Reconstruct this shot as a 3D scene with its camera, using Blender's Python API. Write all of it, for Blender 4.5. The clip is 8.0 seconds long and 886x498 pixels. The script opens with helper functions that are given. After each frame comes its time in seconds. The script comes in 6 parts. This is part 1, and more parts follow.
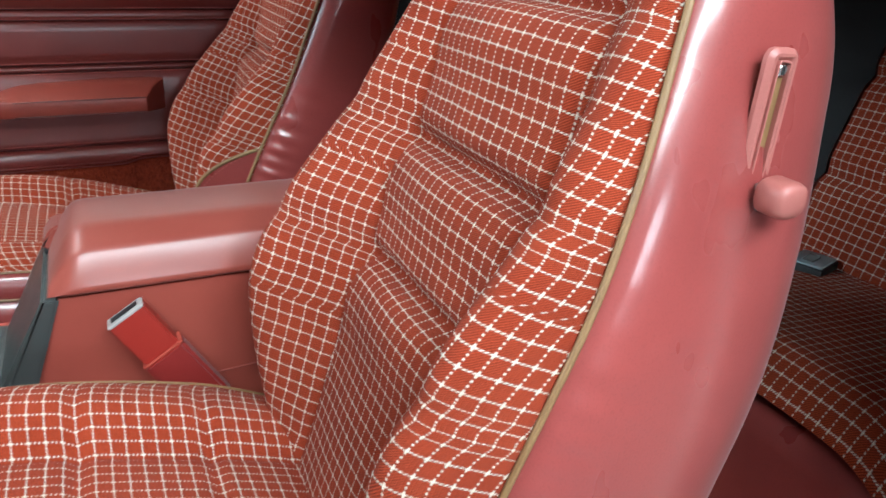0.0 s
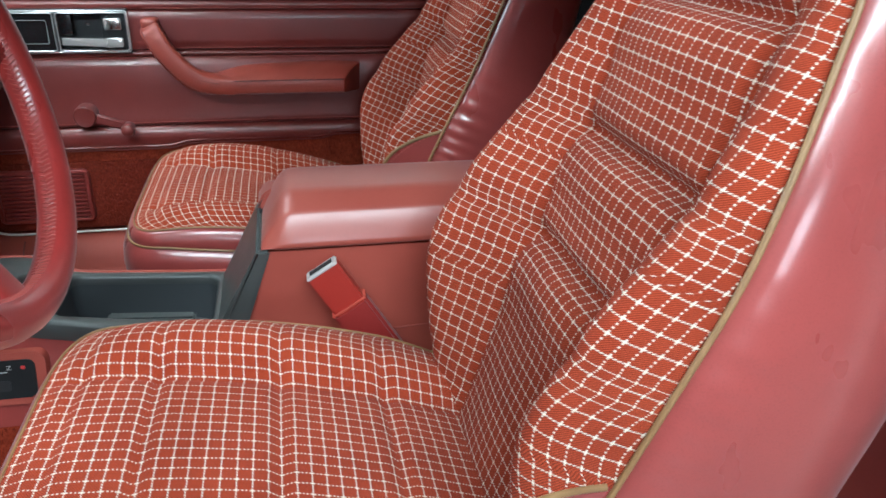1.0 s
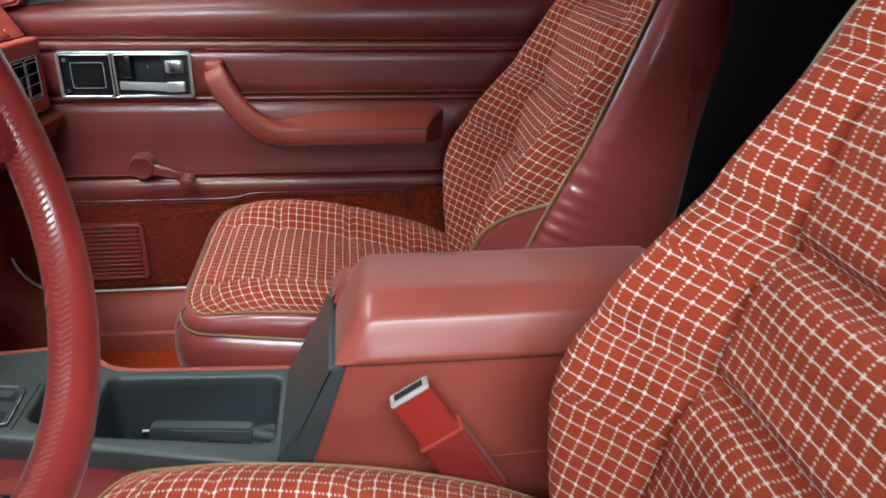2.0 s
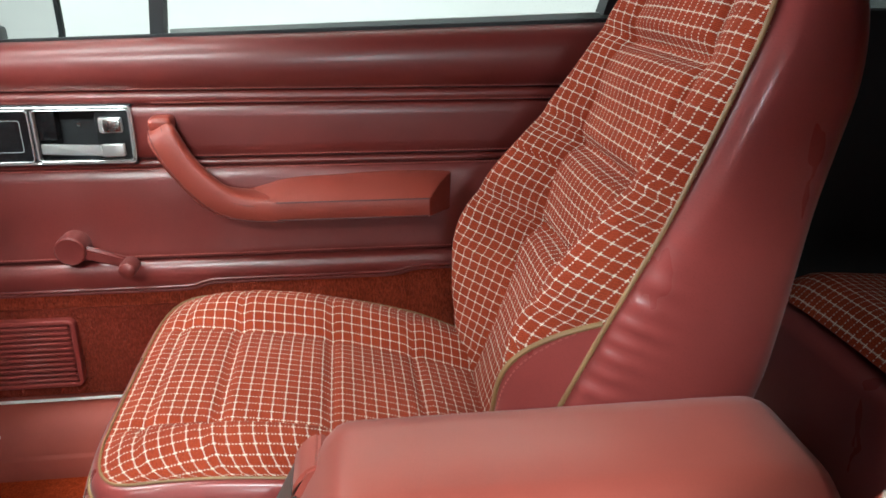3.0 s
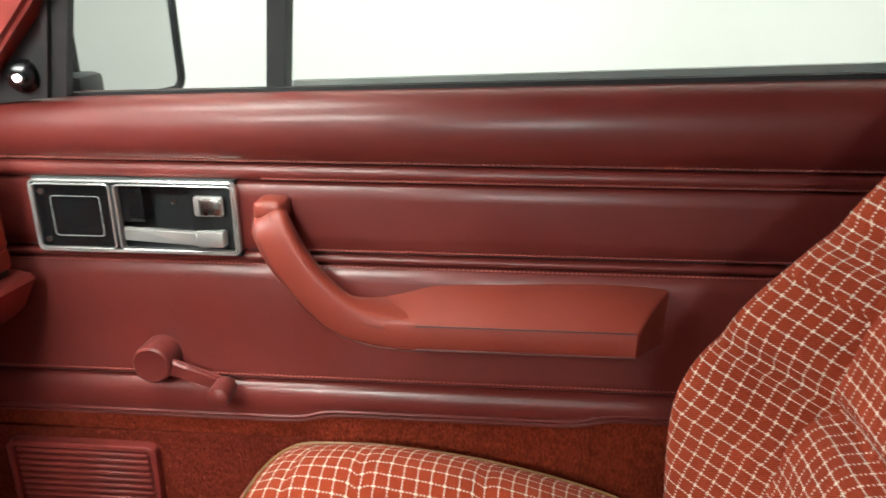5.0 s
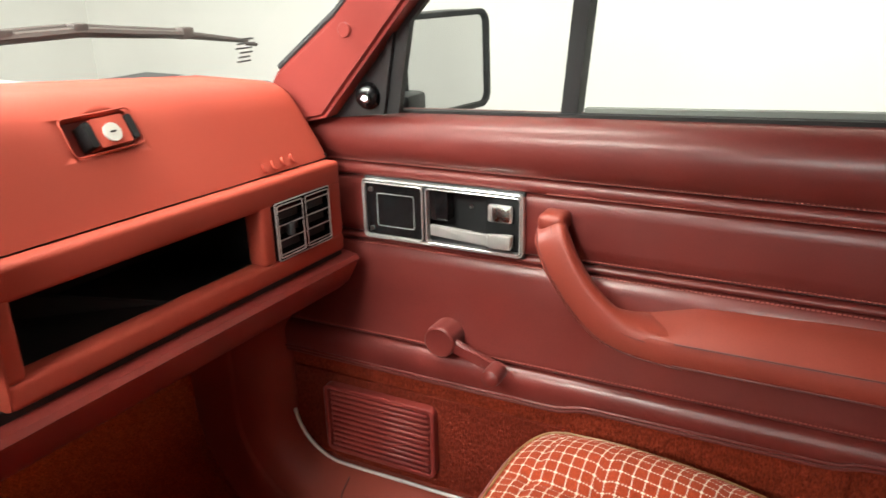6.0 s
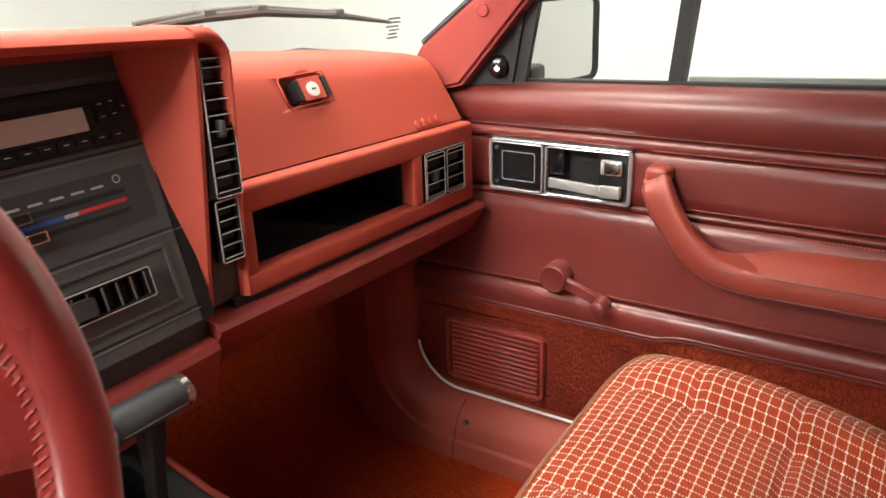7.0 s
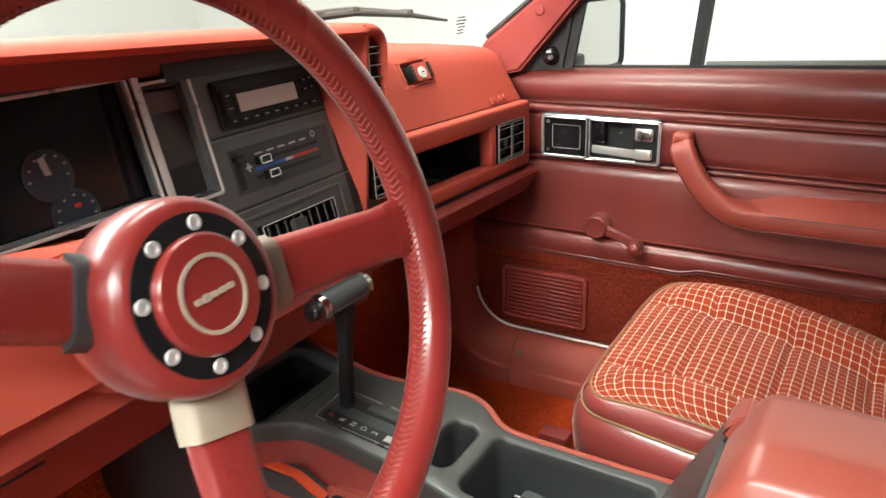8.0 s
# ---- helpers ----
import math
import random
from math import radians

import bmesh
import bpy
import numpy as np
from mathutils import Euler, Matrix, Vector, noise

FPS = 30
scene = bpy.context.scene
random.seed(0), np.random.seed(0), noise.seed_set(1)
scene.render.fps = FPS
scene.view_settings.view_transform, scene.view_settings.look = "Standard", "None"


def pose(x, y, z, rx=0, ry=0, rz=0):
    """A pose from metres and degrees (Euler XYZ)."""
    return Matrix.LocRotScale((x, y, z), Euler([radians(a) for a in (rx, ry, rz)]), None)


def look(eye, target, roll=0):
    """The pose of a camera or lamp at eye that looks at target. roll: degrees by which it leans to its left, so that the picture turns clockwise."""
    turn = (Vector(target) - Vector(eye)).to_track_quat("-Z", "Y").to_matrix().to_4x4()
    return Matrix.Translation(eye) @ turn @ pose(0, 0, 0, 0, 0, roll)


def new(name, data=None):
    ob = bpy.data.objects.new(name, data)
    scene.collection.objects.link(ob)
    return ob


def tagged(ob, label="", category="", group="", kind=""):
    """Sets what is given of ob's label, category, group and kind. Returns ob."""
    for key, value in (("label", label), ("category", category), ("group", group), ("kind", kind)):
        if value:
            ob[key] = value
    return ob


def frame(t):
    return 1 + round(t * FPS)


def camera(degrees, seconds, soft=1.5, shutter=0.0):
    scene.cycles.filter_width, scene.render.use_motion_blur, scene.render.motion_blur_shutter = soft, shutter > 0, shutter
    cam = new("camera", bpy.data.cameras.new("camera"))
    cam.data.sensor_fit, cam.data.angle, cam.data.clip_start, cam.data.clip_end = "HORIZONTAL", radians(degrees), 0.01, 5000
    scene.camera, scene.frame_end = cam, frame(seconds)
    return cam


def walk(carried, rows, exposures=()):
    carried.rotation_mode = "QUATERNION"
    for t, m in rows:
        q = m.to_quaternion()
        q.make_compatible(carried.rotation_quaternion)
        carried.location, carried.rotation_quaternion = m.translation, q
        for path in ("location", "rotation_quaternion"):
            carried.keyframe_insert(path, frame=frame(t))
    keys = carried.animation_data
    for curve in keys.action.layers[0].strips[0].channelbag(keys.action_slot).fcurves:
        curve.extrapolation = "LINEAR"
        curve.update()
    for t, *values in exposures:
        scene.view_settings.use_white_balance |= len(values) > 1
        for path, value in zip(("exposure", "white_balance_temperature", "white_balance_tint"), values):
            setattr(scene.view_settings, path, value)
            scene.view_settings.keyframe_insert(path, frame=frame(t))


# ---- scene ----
cam = camera(61.2, 8.0, shutter=0.2)
PATH = [
    (0, (0.336, -0.923, 0.916), (1.136, 0.731, 0.127), 2.5),
    (0.5, (0.32, -0.995, 0.927), (0.882, 0.738, 0.102), 1.9),
    (1, (0.307, -0.992, 0.942), (0.694, 0.78, 0.1), 1.5),
    (1.5, (0.286, -0.916, 0.958), (0.57, 0.88, 0.123), 1.3),
    (2, (0.285, -0.76, 0.955), (0.527, 1.055, 0.151), 1.1),
    (2.2, (0.292, -0.685, 0.94), (0.522, 1.143, 0.162), 0.9),
    (3.3, (0.313, -0.365, 0.929), (0.569, 1.486, 0.214), 0.4),
    (3.5, (0.311, -0.309, 0.936), (0.577, 1.543, 0.228), 0.5),
    (4, (0.298, -0.177, 0.929), (0.563, 1.683, 0.243), 0.6),
    (4.2, (0.297, -0.132, 0.922), (0.541, 1.734, 0.245), 0.4),
    (5.3, (0.302, -0.069, 0.945), (-0.097, 1.772, 0.274), -0.4),
    (5.5, (0.306, -0.082, 0.959), (-0.244, 1.717, 0.28), -0.7),
    (6, (0.317, -0.147, 0.985), (-0.536, 1.525, 0.296), -1.4),
    (6.5, (0.327, -0.241, 0.988), (-0.659, 1.355, 0.294), -1.7),
    (7, (0.34, -0.35, 0.988), (-0.67, 1.223, 0.277), -1.8),
    (7.5, (0.35, -0.491, 0.994), (-0.651, 1.086, 0.279), -2.0),
    (8, (0.361, -0.674, 1.01), (-0.615, 0.92, 0.297), -2.2),
]
EXPOSURES = [(0, -0.14, 5400, -6), (1.5, -0.25, 5250, -6), (2.2, -0.15, 5550, -6), (3.5, 0.32, 5800, -4), (4.2, 0.29, 5900, -4), (5.5, 0.33, 6650, 0), (7, 0.44, 6850, 6), (8, 0.41, 6600, 1)]
walk(cam, [(t, look(e, g, r)) for t, e, g, r in PATH], EXPOSURES)

# ---- world and lights ----
world = bpy.data.worlds.new("world")
scene.world = world
world.use_nodes = True
bg = world.node_tree.nodes["Background"]
bg.inputs[0].default_value = (0.95, 0.97, 1.0, 1)
bg.inputs[1].default_value = 0.12


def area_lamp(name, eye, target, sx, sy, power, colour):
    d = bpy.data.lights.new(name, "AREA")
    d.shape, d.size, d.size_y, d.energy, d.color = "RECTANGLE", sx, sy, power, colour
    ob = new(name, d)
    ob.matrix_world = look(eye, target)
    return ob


# Added area lamps, all out of view; no fixture is seen for any.
area_lamp("ceiling_light_panel", (0.9, -2.1, 2.56), (0.2, -0.2, 0.6), 3.0, 0.30, 110, (0.97, 0.98, 1.0))
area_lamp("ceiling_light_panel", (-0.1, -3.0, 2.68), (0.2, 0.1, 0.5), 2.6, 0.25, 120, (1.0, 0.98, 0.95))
# Added low side lamp; no window is seen on this side.
area_lamp("shop_window_light", (0.42, -4.3, 1.40), (0.1, 0.0, 0.8), 0.7, 0.6, 36, (0.96, 0.97, 1.0))
# Added lamps that send light in through the windshield.
area_lamp("ceiling_light_panel", (-0.65, 0.30, 2.62), (-0.1, 0.4, 0.6), 1.2, 0.7, 38, (1.0, 0.97, 0.93))
area_lamp("ceiling_light_panel", (-3.2, 0.0, 2.45), (0.6, 0.1, 0.7), 3.0, 0.5, 90, (0.92, 0.96, 1.0))
# Two added lamps that only brighten the west and north walls.
area_lamp("ceiling_light_panel", (-3.0, 0.2, 2.6), (-5.0, 0.2, 0.9), 0.5, 4.0, 90, (1.0, 0.98, 0.95))
area_lamp("ceiling_light_panel", (1.0, 2.6, 2.6), (1.0, 3.2, 0.0), 6.5, 0.8, 37, (1.0, 0.97, 0.88))


# ---- materials ----
def mat_base(name):
    m = bpy.data.materials.new(name)
    m.use_nodes = True
    return m, m.node_tree.nodes, m.node_tree.links, m.node_tree.nodes["Principled BSDF"]


def mixed(nodes, links, fac, a, b):
    n = nodes.new("ShaderNodeMix")
    n.data_type = "RGBA"
    links.new(fac, n.inputs[0])
    for k, v in ((6, a), (7, b)):
        if isinstance(v, tuple):
            n.inputs[k].default_value = (*v, 1)
        else:
            links.new(v, n.inputs[k])
    return n.outputs[2]


def noise_tex(nodes, links, scale, detail=3.0, coords="Object", stretch=None):
    tc = nodes.new("ShaderNodeTexCoord")
    n = nodes.new("ShaderNodeTexNoise")
    n.inputs["Scale"].default_value = scale
    n.inputs["Detail"].default_value = detail
    src = tc.outputs[coords]
    if stretch:
        mp = nodes.new("ShaderNodeMapping")
        mp.inputs["Scale"].default_value = stretch
        links.new(src, mp.inputs[0])
        src = mp.outputs[0]
    links.new(src, n.inputs["Vector"])
    return n


def ramp(nodes, links, src, lo, hi, a=0.0, b=1.0):
    n = nodes.new("ShaderNodeMapRange")
    links.new(src, n.inputs[0])
    for k, v in zip((1, 2, 3, 4), (lo, hi, a, b)):
        n.inputs[k].default_value = v
    return n.outputs[0]


def math_node(nodes, links, op, a, b=None, c=None):
    n = nodes.new("ShaderNodeMath")
    n.operation = op
    for k, v in enumerate((a, b, c)):
        if v is None:
            continue
        if isinstance(v, (int, float)):
            n.inputs[k].default_value = v
        else:
            links.new(v, n.inputs[k])
    return n.outputs[0]


def bumped(nodes, links, bsdf, height, strength, distance=0.002, base=None):
    b = nodes.new("ShaderNodeBump")
    b.inputs["Strength"].default_value = strength
    b.inputs["Distance"].default_value = distance
    links.new(height, b.inputs["Height"])
    if base:
        links.new(base, b.inputs["Normal"])
    links.new(b.outputs[0], bsdf.inputs["Normal"])
    return b.outputs[0]


def surface(name, colour, dark, rough=0.45, grain=900.0, bump=0.12, metal=0.0, blotch=7.0, spec=0.5, wear=None):
    """Painted, moulded or covered surface: two scales of colour change, a fine grain, uneven gloss."""
    m, nodes, links, bsdf = mat_base(name)
    big = noise_tex(nodes, links, blotch, 4)
    fine = noise_tex(nodes, links, grain, 2)
    col = mixed(nodes, links, ramp(nodes, links, big.outputs[0], 0.32, 0.68), dark, colour)
    col = mixed(nodes, links, ramp(nodes, links, fine.outputs[0], 0.3, 0.7, 0.0, 0.18), col, tuple(c * 0.75 for c in dark))
    if wear:
        w = noise_tex(nodes, links, 38, 6)
        col = mixed(nodes, links, ramp(nodes, links, w.outputs[0], 0.66, 0.74), col, wear)
    links.new(col, bsdf.inputs["Base Color"])
    links.new(ramp(nodes, links, big.outputs[0], 0.3, 0.7, rough * 0.85, min(1, rough * 1.2)), bsdf.inputs["Roughness"])
    bsdf.inputs["Metallic"].default_value = metal
    bsdf.inputs["Specular IOR Level"].default_value = spec
    bumped(nodes, links, bsdf, fine.outputs[0], bump, 0.001)
    return m


def leather(name, colour, dark, rough=0.38, crease=0.25, coat=0.2, haze=0.16):
    m, nodes, links, bsdf = mat_base(name)
    cell = noise_tex(nodes, links, 520, 2)
    big = noise_tex(nodes, links, 6, 5)
    fold = noise_tex(nodes, links, 16, 3, stretch=(1.0, 1.0, 0.45))
    col = mixed(nodes, links, ramp(nodes, links, big.outputs[0], 0.3, 0.7), dark, colour)
    col = mixed(nodes, links, ramp(nodes, links, cell.outputs[0], 0.3, 0.5, 0.16, 0.0), col, tuple(c * 0.6 for c in dark))
    links.new(col, bsdf.inputs["Base Color"])
    links.new(ramp(nodes, links, fold.outputs[0], 0.3, 0.7, rough * 0.85, rough * 1.2), bsdf.inputs["Roughness"])
    bsdf.inputs["Coat Weight"].default_value = coat
    bsdf.inputs["Coat Roughness"].default_value = haze
    bsdf.inputs["Specular IOR Level"].default_value = 0.38
    bsdf.inputs["Sheen Weight"].default_value = coat * 0.3
    bsdf.inputs["Sheen Roughness"].default_value = 0.35
    h = math_node(nodes, links, "ADD", math_node(nodes, links, "MULTIPLY", cell.outputs[0], 0.25), fold.outputs[0])
    bumped(nodes, links, bsdf, h, crease, 0.003)
    return m


def plaid(name, cloth, cloth2, cream, pitch=0.0133, row=0.0142):
    """Woven cloth in metric UV: cream yarn lines across, dashed yarn lines along, on a ribbed ground."""
    m, nodes, links, bsdf = mat_base(name)
    uv = nodes.new("ShaderNodeUVMap")
    wob = noise_tex(nodes, links, 60, 2, "UV")
    sep = nodes.new("ShaderNodeSeparateXYZ")
    links.new(uv.outputs[0], sep.inputs[0])
    off = math_node(nodes, links, "MULTIPLY", math_node(nodes, links, "SUBTRACT", wob.outputs[0], 0.5), 0.0016)
    u = math_node(nodes, links, "ADD", sep.outputs[0], off)
    v = math_node(nodes, links, "ADD", sep.outputs[1], off)

    def stripe(src, period, half, soft):
        f = math_node(nodes, links, "FRACT", math_node(nodes, links, "DIVIDE", src, period))
        d = math_node(nodes, links, "ABSOLUTE", math_node(nodes, links, "SUBTRACT", f, 0.5))
        return ramp(nodes, links, d, half, half + soft, 1.0, 0.0)

    across = stripe(v, row, 0.028, 0.046)
    along = stripe(u, pitch, 0.040, 0.050)
    twist = stripe(math_node(nodes, links, "ADD", u, math_node(nodes, links, "MULTIPLY", v, 1.2)), pitch / 4, 0.22, 0.18)
    dash_b = stripe(v, row / 4, 0.17, 0.12)
    line1 = math_node(nodes, links, "MULTIPLY", across, ramp(nodes, links, twist, 0.0, 1.0, 0.10, 0.95))
    line2 = math_node(nodes, links, "MULTIPLY", along, ramp(nodes, links, dash_b, 0.0, 1.0, 0.03, 0.80))
    knot = math_node(nodes, links, "MULTIPLY", stripe(v, row, 0.062, 0.05), stripe(u, pitch, 0.055, 0.05))
    yarn = math_node(nodes, links, "MAXIMUM", math_node(nodes, links, "MAXIMUM", math_node(nodes, links, "MULTIPLY", line1, 0.92), line2), knot)
    twill = math_node(nodes, links, "ADD", v, math_node(nodes, links, "MULTIPLY", u, 0.8))
    rib = stripe(twill, 0.0023, 0.18, 0.22)
    rib2 = stripe(u, 0.0034, 0.3, 0.2)
    fuzz = noise_tex(nodes, links, 1400, 2, "UV")
    big = noise_tex(nodes, links, 14, 4)
    ground = mixed(nodes, links, ramp(nodes, links, big.outputs[0], 0.3, 0.7), cloth2, cloth)
    ground = mixed(nodes, links, ramp(nodes, links, fuzz.outputs[0], 0.35, 0.7, 0.0, 0.7), ground, tuple(c * 0.45 for c in cloth2))
    ground = mixed(nodes, links, ramp(nodes, links, rib, 0.0, 1.0, 0.78, 0.0), ground, tuple(c * 0.35 for c in cloth2))
    thread = mixed(nodes, links, ramp(nodes, links, fuzz.outputs[0], 0.35, 0.7), cream, tuple(c * 0.72 for c in cream))
    links.new(mixed(nodes, links, yarn, ground, thread), bsdf.inputs["Base Color"])
    bsdf.inputs["Roughness"].default_value = 0.95
    bsdf.inputs["Specular IOR Level"].default_value = 0.06
    bsdf.inputs["Sheen Weight"].default_value = 0.03
    h = math_node(nodes, links, "ADD", math_node(nodes, links, "MULTIPLY", yarn, 0.9), math_node(nodes, links, "MULTIPLY", rib, 0.5))
    h = math_node(nodes, links, "ADD", h, math_node(nodes, links, "MULTIPLY", rib2, 0.3))
    h = math_node(nodes, links, "ADD", h, math_node(nodes, links, "MULTIPLY", fuzz.outputs[0], 0.5))
    bumped(nodes, links, bsdf, h, 0.6, 0.0012)
    return m


def carpet_mat(name, a, b):
    m, nodes, links, bsdf = mat_base(name)
    tuft = noise_tex(nodes, links, 420, 4, stretch=(1.0, 1.0, 0.42))
    clump = noise_tex(nodes, links, 95, 4)
    big = noise_tex(nodes, links, 9, 4)
    col = mixed(nodes, links, ramp(nodes, links, tuft.outputs[0], 0.28, 0.66), b, a)
    col = mixed(nodes, links, ramp(nodes, links, clump.outputs[0], 0.42, 0.75, 0.0, 0.55), col, b)
    col = mixed(nodes, links, ramp(nodes, links, big.outputs[0], 0.4, 0.7, 0.0, 0.35), col, b)
    links.new(col, bsdf.inputs["Base Color"])
    bsdf.inputs["Roughness"].default_value = 1.0
    bsdf.inputs["Specular IOR Level"].default_value = 0.03
    h = math_node(nodes, links, "ADD", tuft.outputs[0], clump.outputs[0])
    bumped(nodes, links, bsdf, h, 1.0, 0.006)
    return m


def metal(name, colour, rough, bump=0.02):
    return surface(name, colour, tuple(c * 0.85 for c in colour), rough, 600, bump, 1.0, 30)


def glass_mat(name, tint):
    m, nodes, links, bsdf = mat_base(name)
    bsdf.inputs["Base Color"].default_value = (*tint, 1)
    bsdf.inputs["Roughness"].default_value = 0.0
    bsdf.inputs["Transmission Weight"].default_value = 1.0
    bsdf.inputs["IOR"].default_value = 1.01
    return m


VINYL = leather("red_door_vinyl", (0.165, 0.025, 0.0205), (0.122, 0.0175, 0.0145), 0.42, 0.14, 0.42, 0.25)
SEATV = leather("red_seat_leather", (0.30, 0.056, 0.050), (0.22, 0.040, 0.036), 0.30, 0.10, 0.6)
WHEELV = leather("red_wheel_leather", (0.26, 0.027, 0.024), (0.18, 0.017, 0.015), 0.30, 0.06, 0.4)
ARMV = leather("russet_armrest_vinyl", (0.245, 0.042, 0.026), (0.20, 0.033, 0.021), 0.45, 0.05, 0.05)
LIDV = surface("red_lid_vinyl", (0.32, 0.067, 0.046), (0.27, 0.054, 0.038), 0.38, 700, 0.08)
LIDV.node_tree.nodes["Principled BSDF"].inputs["Coat Weight"].default_value = 0.35
LIDV.node_tree.nodes["Principled BSDF"].inputs["Coat Roughness"].default_value = 0.24
LIDV.node_tree.nodes["Principled BSDF"].inputs["Sheen Weight"].default_value = 0.08
PLAST = surface("red_dash_plastic", (0.40, 0.066, 0.042), (0.36, 0.057, 0.037), 0.62, 1100, 0.12, spec=0.22)
CONS = surface("red_console_plastic", (0.32, 0.066, 0.045), (0.27, 0.053, 0.037), 0.54, 1100, 0.10, spec=0.22)
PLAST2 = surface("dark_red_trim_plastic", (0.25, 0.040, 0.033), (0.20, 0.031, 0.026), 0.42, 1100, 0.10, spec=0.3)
CLOTH = plaid("red_plaid_cloth", (0.46, 0.070, 0.028), (0.35, 0.048, 0.020), (0.82, 0.71, 0.59))
CARPET = carpet_mat("rust_red_carpet", (0.62, 0.080, 0.021), (0.25, 0.029, 0.009))
CARPET3 = carpet_mat("brown_red_carpet", (0.29, 0.044, 0.020), (0.12, 0.016, 0.008))
CARPET2 = carpet_mat("dark_red_felt", (0.22, 0.034, 0.019), (0.11, 0.016, 0.009))
PIPE = surface("tan_piping", (0.27, 0.150, 0.058), (0.19, 0.10, 0.040), 0.5, 500, 0.1, blotch=25)
BLACK = surface("black_plastic", (0.036, 0.039, 0.042), (0.028, 0.031, 0.033), 0.5, 900, 0.12)
BLACKG = surface("glossy_black_plastic", (0.010, 0.010, 0.011), (0.008, 0.008, 0.009), 0.18, 900, 0.02)
RADIOB = surface("matt_black_plastic", (0.012, 0.012, 0.013), (0.009, 0.009, 0.010), 0.45, 900, 0.05, spec=0.25)
GREYC = surface("charcoal_console_plastic", (0.052, 0.055, 0.053), (0.042, 0.044, 0.042), 0.36, 900, 0.14)
PANELC = surface("charcoal_dash_plastic", (0.072, 0.076, 0.077), (0.060, 0.064, 0.065), 0.36, 900, 0.12)
# Near black puts the darkness of slots, gaps and wells into the colour.
VOID = surface("near_black_recess_fill", (0.006, 0.006, 0.007), (0.004, 0.004, 0.005), 0.6)
LATCHV = surface("pale_pink_plastic", (0.38, 0.125, 0.105), (0.31, 0.095, 0.08), 0.36)
LATCHK = surface("dull_pink_plastic", (0.36, 0.115, 0.095), (0.30, 0.09, 0.075), 0.4)
CHROME = metal("chrome", (0.82, 0.83, 0.84), 0.10)
# Chrome part diffuse and pale, so bright reflections are put into the colour.
BRIGHT = surface("reflection_pale_chrome", (0.84, 0.84, 0.83), (0.74, 0.74, 0.73), 0.13, 600, 0.02, 0.66, 30)
STEEL = metal("brushed_steel", (0.55, 0.54, 0.52), 0.28)
WHITEP = surface("white_body_paint", (0.78, 0.77, 0.73), (0.72, 0.71, 0.67), 0.25, 500, 0.01)
RUBBER = surface("black_rubber", (0.014, 0.014, 0.015), (0.010, 0.010, 0.011), 0.6, 700, 0.1)
GLASS = glass_mat("window_glass", (0.97, 0.99, 0.98))
TINT = glass_mat("light_blocking_glass", (0.10, 0.11, 0.11))
MIRROR = surface("mirror_silver", (0.92, 0.93, 0.93), (0.90, 0.91, 0.91), 0.015, 600, 0.0, 1.0, 2)
# Only half metallic: the pale base stands in for reflections on silver trim.
SILVER = surface("satin_silver_trim", (0.64, 0.63, 0.61), (0.54, 0.53, 0.51), 0.30, 600, 0.03, 0.45, 30)
GAUGE = surface("blue_black_gauge_face", (0.020, 0.030, 0.042), (0.015, 0.022, 0.032), 0.4, 900, 0.02)
LENS = surface("smoked_lens", (0.008, 0.010, 0.012), (0.006, 0.007, 0.009), 0.12, 900, 0.0, spec=0.5)
SILL = surface("grey_green_moulding", (0.26, 0.28, 0.26), (0.20, 0.22, 0.20), 0.4)
THREAD = surface("pale_red_thread", (0.36, 0.095, 0.078), (0.30, 0.075, 0.062), 0.7)
GREYP = surface("grey_print", (0.45, 0.45, 0.44), (0.38, 0.38, 0.37), 0.6)
DIM = surface("dim_grey_print", (0.16, 0.16, 0.16), (0.12, 0.12, 0.12), 0.6)
BLUEP = surface("blue_print", (0.02, 0.10, 0.42), (0.02, 0.08, 0.36), 0.5)
REDP = surface("red_print", (0.50, 0.03, 0.02), (0.42, 0.02, 0.02), 0.5)
BUCKLE = surface("deep_red_plastic", (0.30, 0.022, 0.014), (0.24, 0.016, 0.011), 0.35)
# Grey taken near black: the rear cabin's shade is in the colour.
GREYT = surface("shade_dark_grey_trim", (0.020, 0.018, 0.018), (0.014, 0.013, 0.013), 0.7, spec=0.25)
ORANGE = surface("orange_red_plastic", (0.62, 0.07, 0.02), (0.55, 0.06, 0.02), 0.4)
SEAM = surface("dark_red_seam", (0.11, 0.020, 0.018), (0.08, 0.014, 0.013), 0.6)
LCD = surface("grey_display", (0.60, 0.60, 0.55), (0.54, 0.54, 0.49), 0.25)
WALLP = surface("white_wall_paint", (0.82, 0.81, 0.78), (0.78, 0.77, 0.74), 0.8, 300, 0.05, blotch=1.2)
# Only for the unseen south wall; grey keeps bounced light down.
WALLG = surface("bounce_cutting_grey", (0.30, 0.30, 0.30), (0.26, 0.26, 0.26), 0.8, 300, 0.05, blotch=1.2)
CONC = surface("grey_concrete", (0.22, 0.215, 0.21), (0.17, 0.165, 0.16), 0.4, 200, 0.1, blotch=2.0)


# ---- mesh helpers ----
def part(name, bm, material, parent=None, label="", smooth=40, recalc=True):
    if recalc:
        bmesh.ops.recalc_face_normals(bm, faces=bm.faces)
    me = bpy.data.meshes.new(name)
    bm.to_mesh(me)
    bm.free()
    me.materials.append(material)
    for p in me.polygons:
        p.use_smooth = True
    me.set_sharp_from_angle(angle=radians(smooth))
    ob = new(name, me)
    if parent:
        ob.parent = parent
        ob.matrix_parent_inverse = parent.matrix_world.inverted()
    if label:
        tagged(ob, label)
    return ob


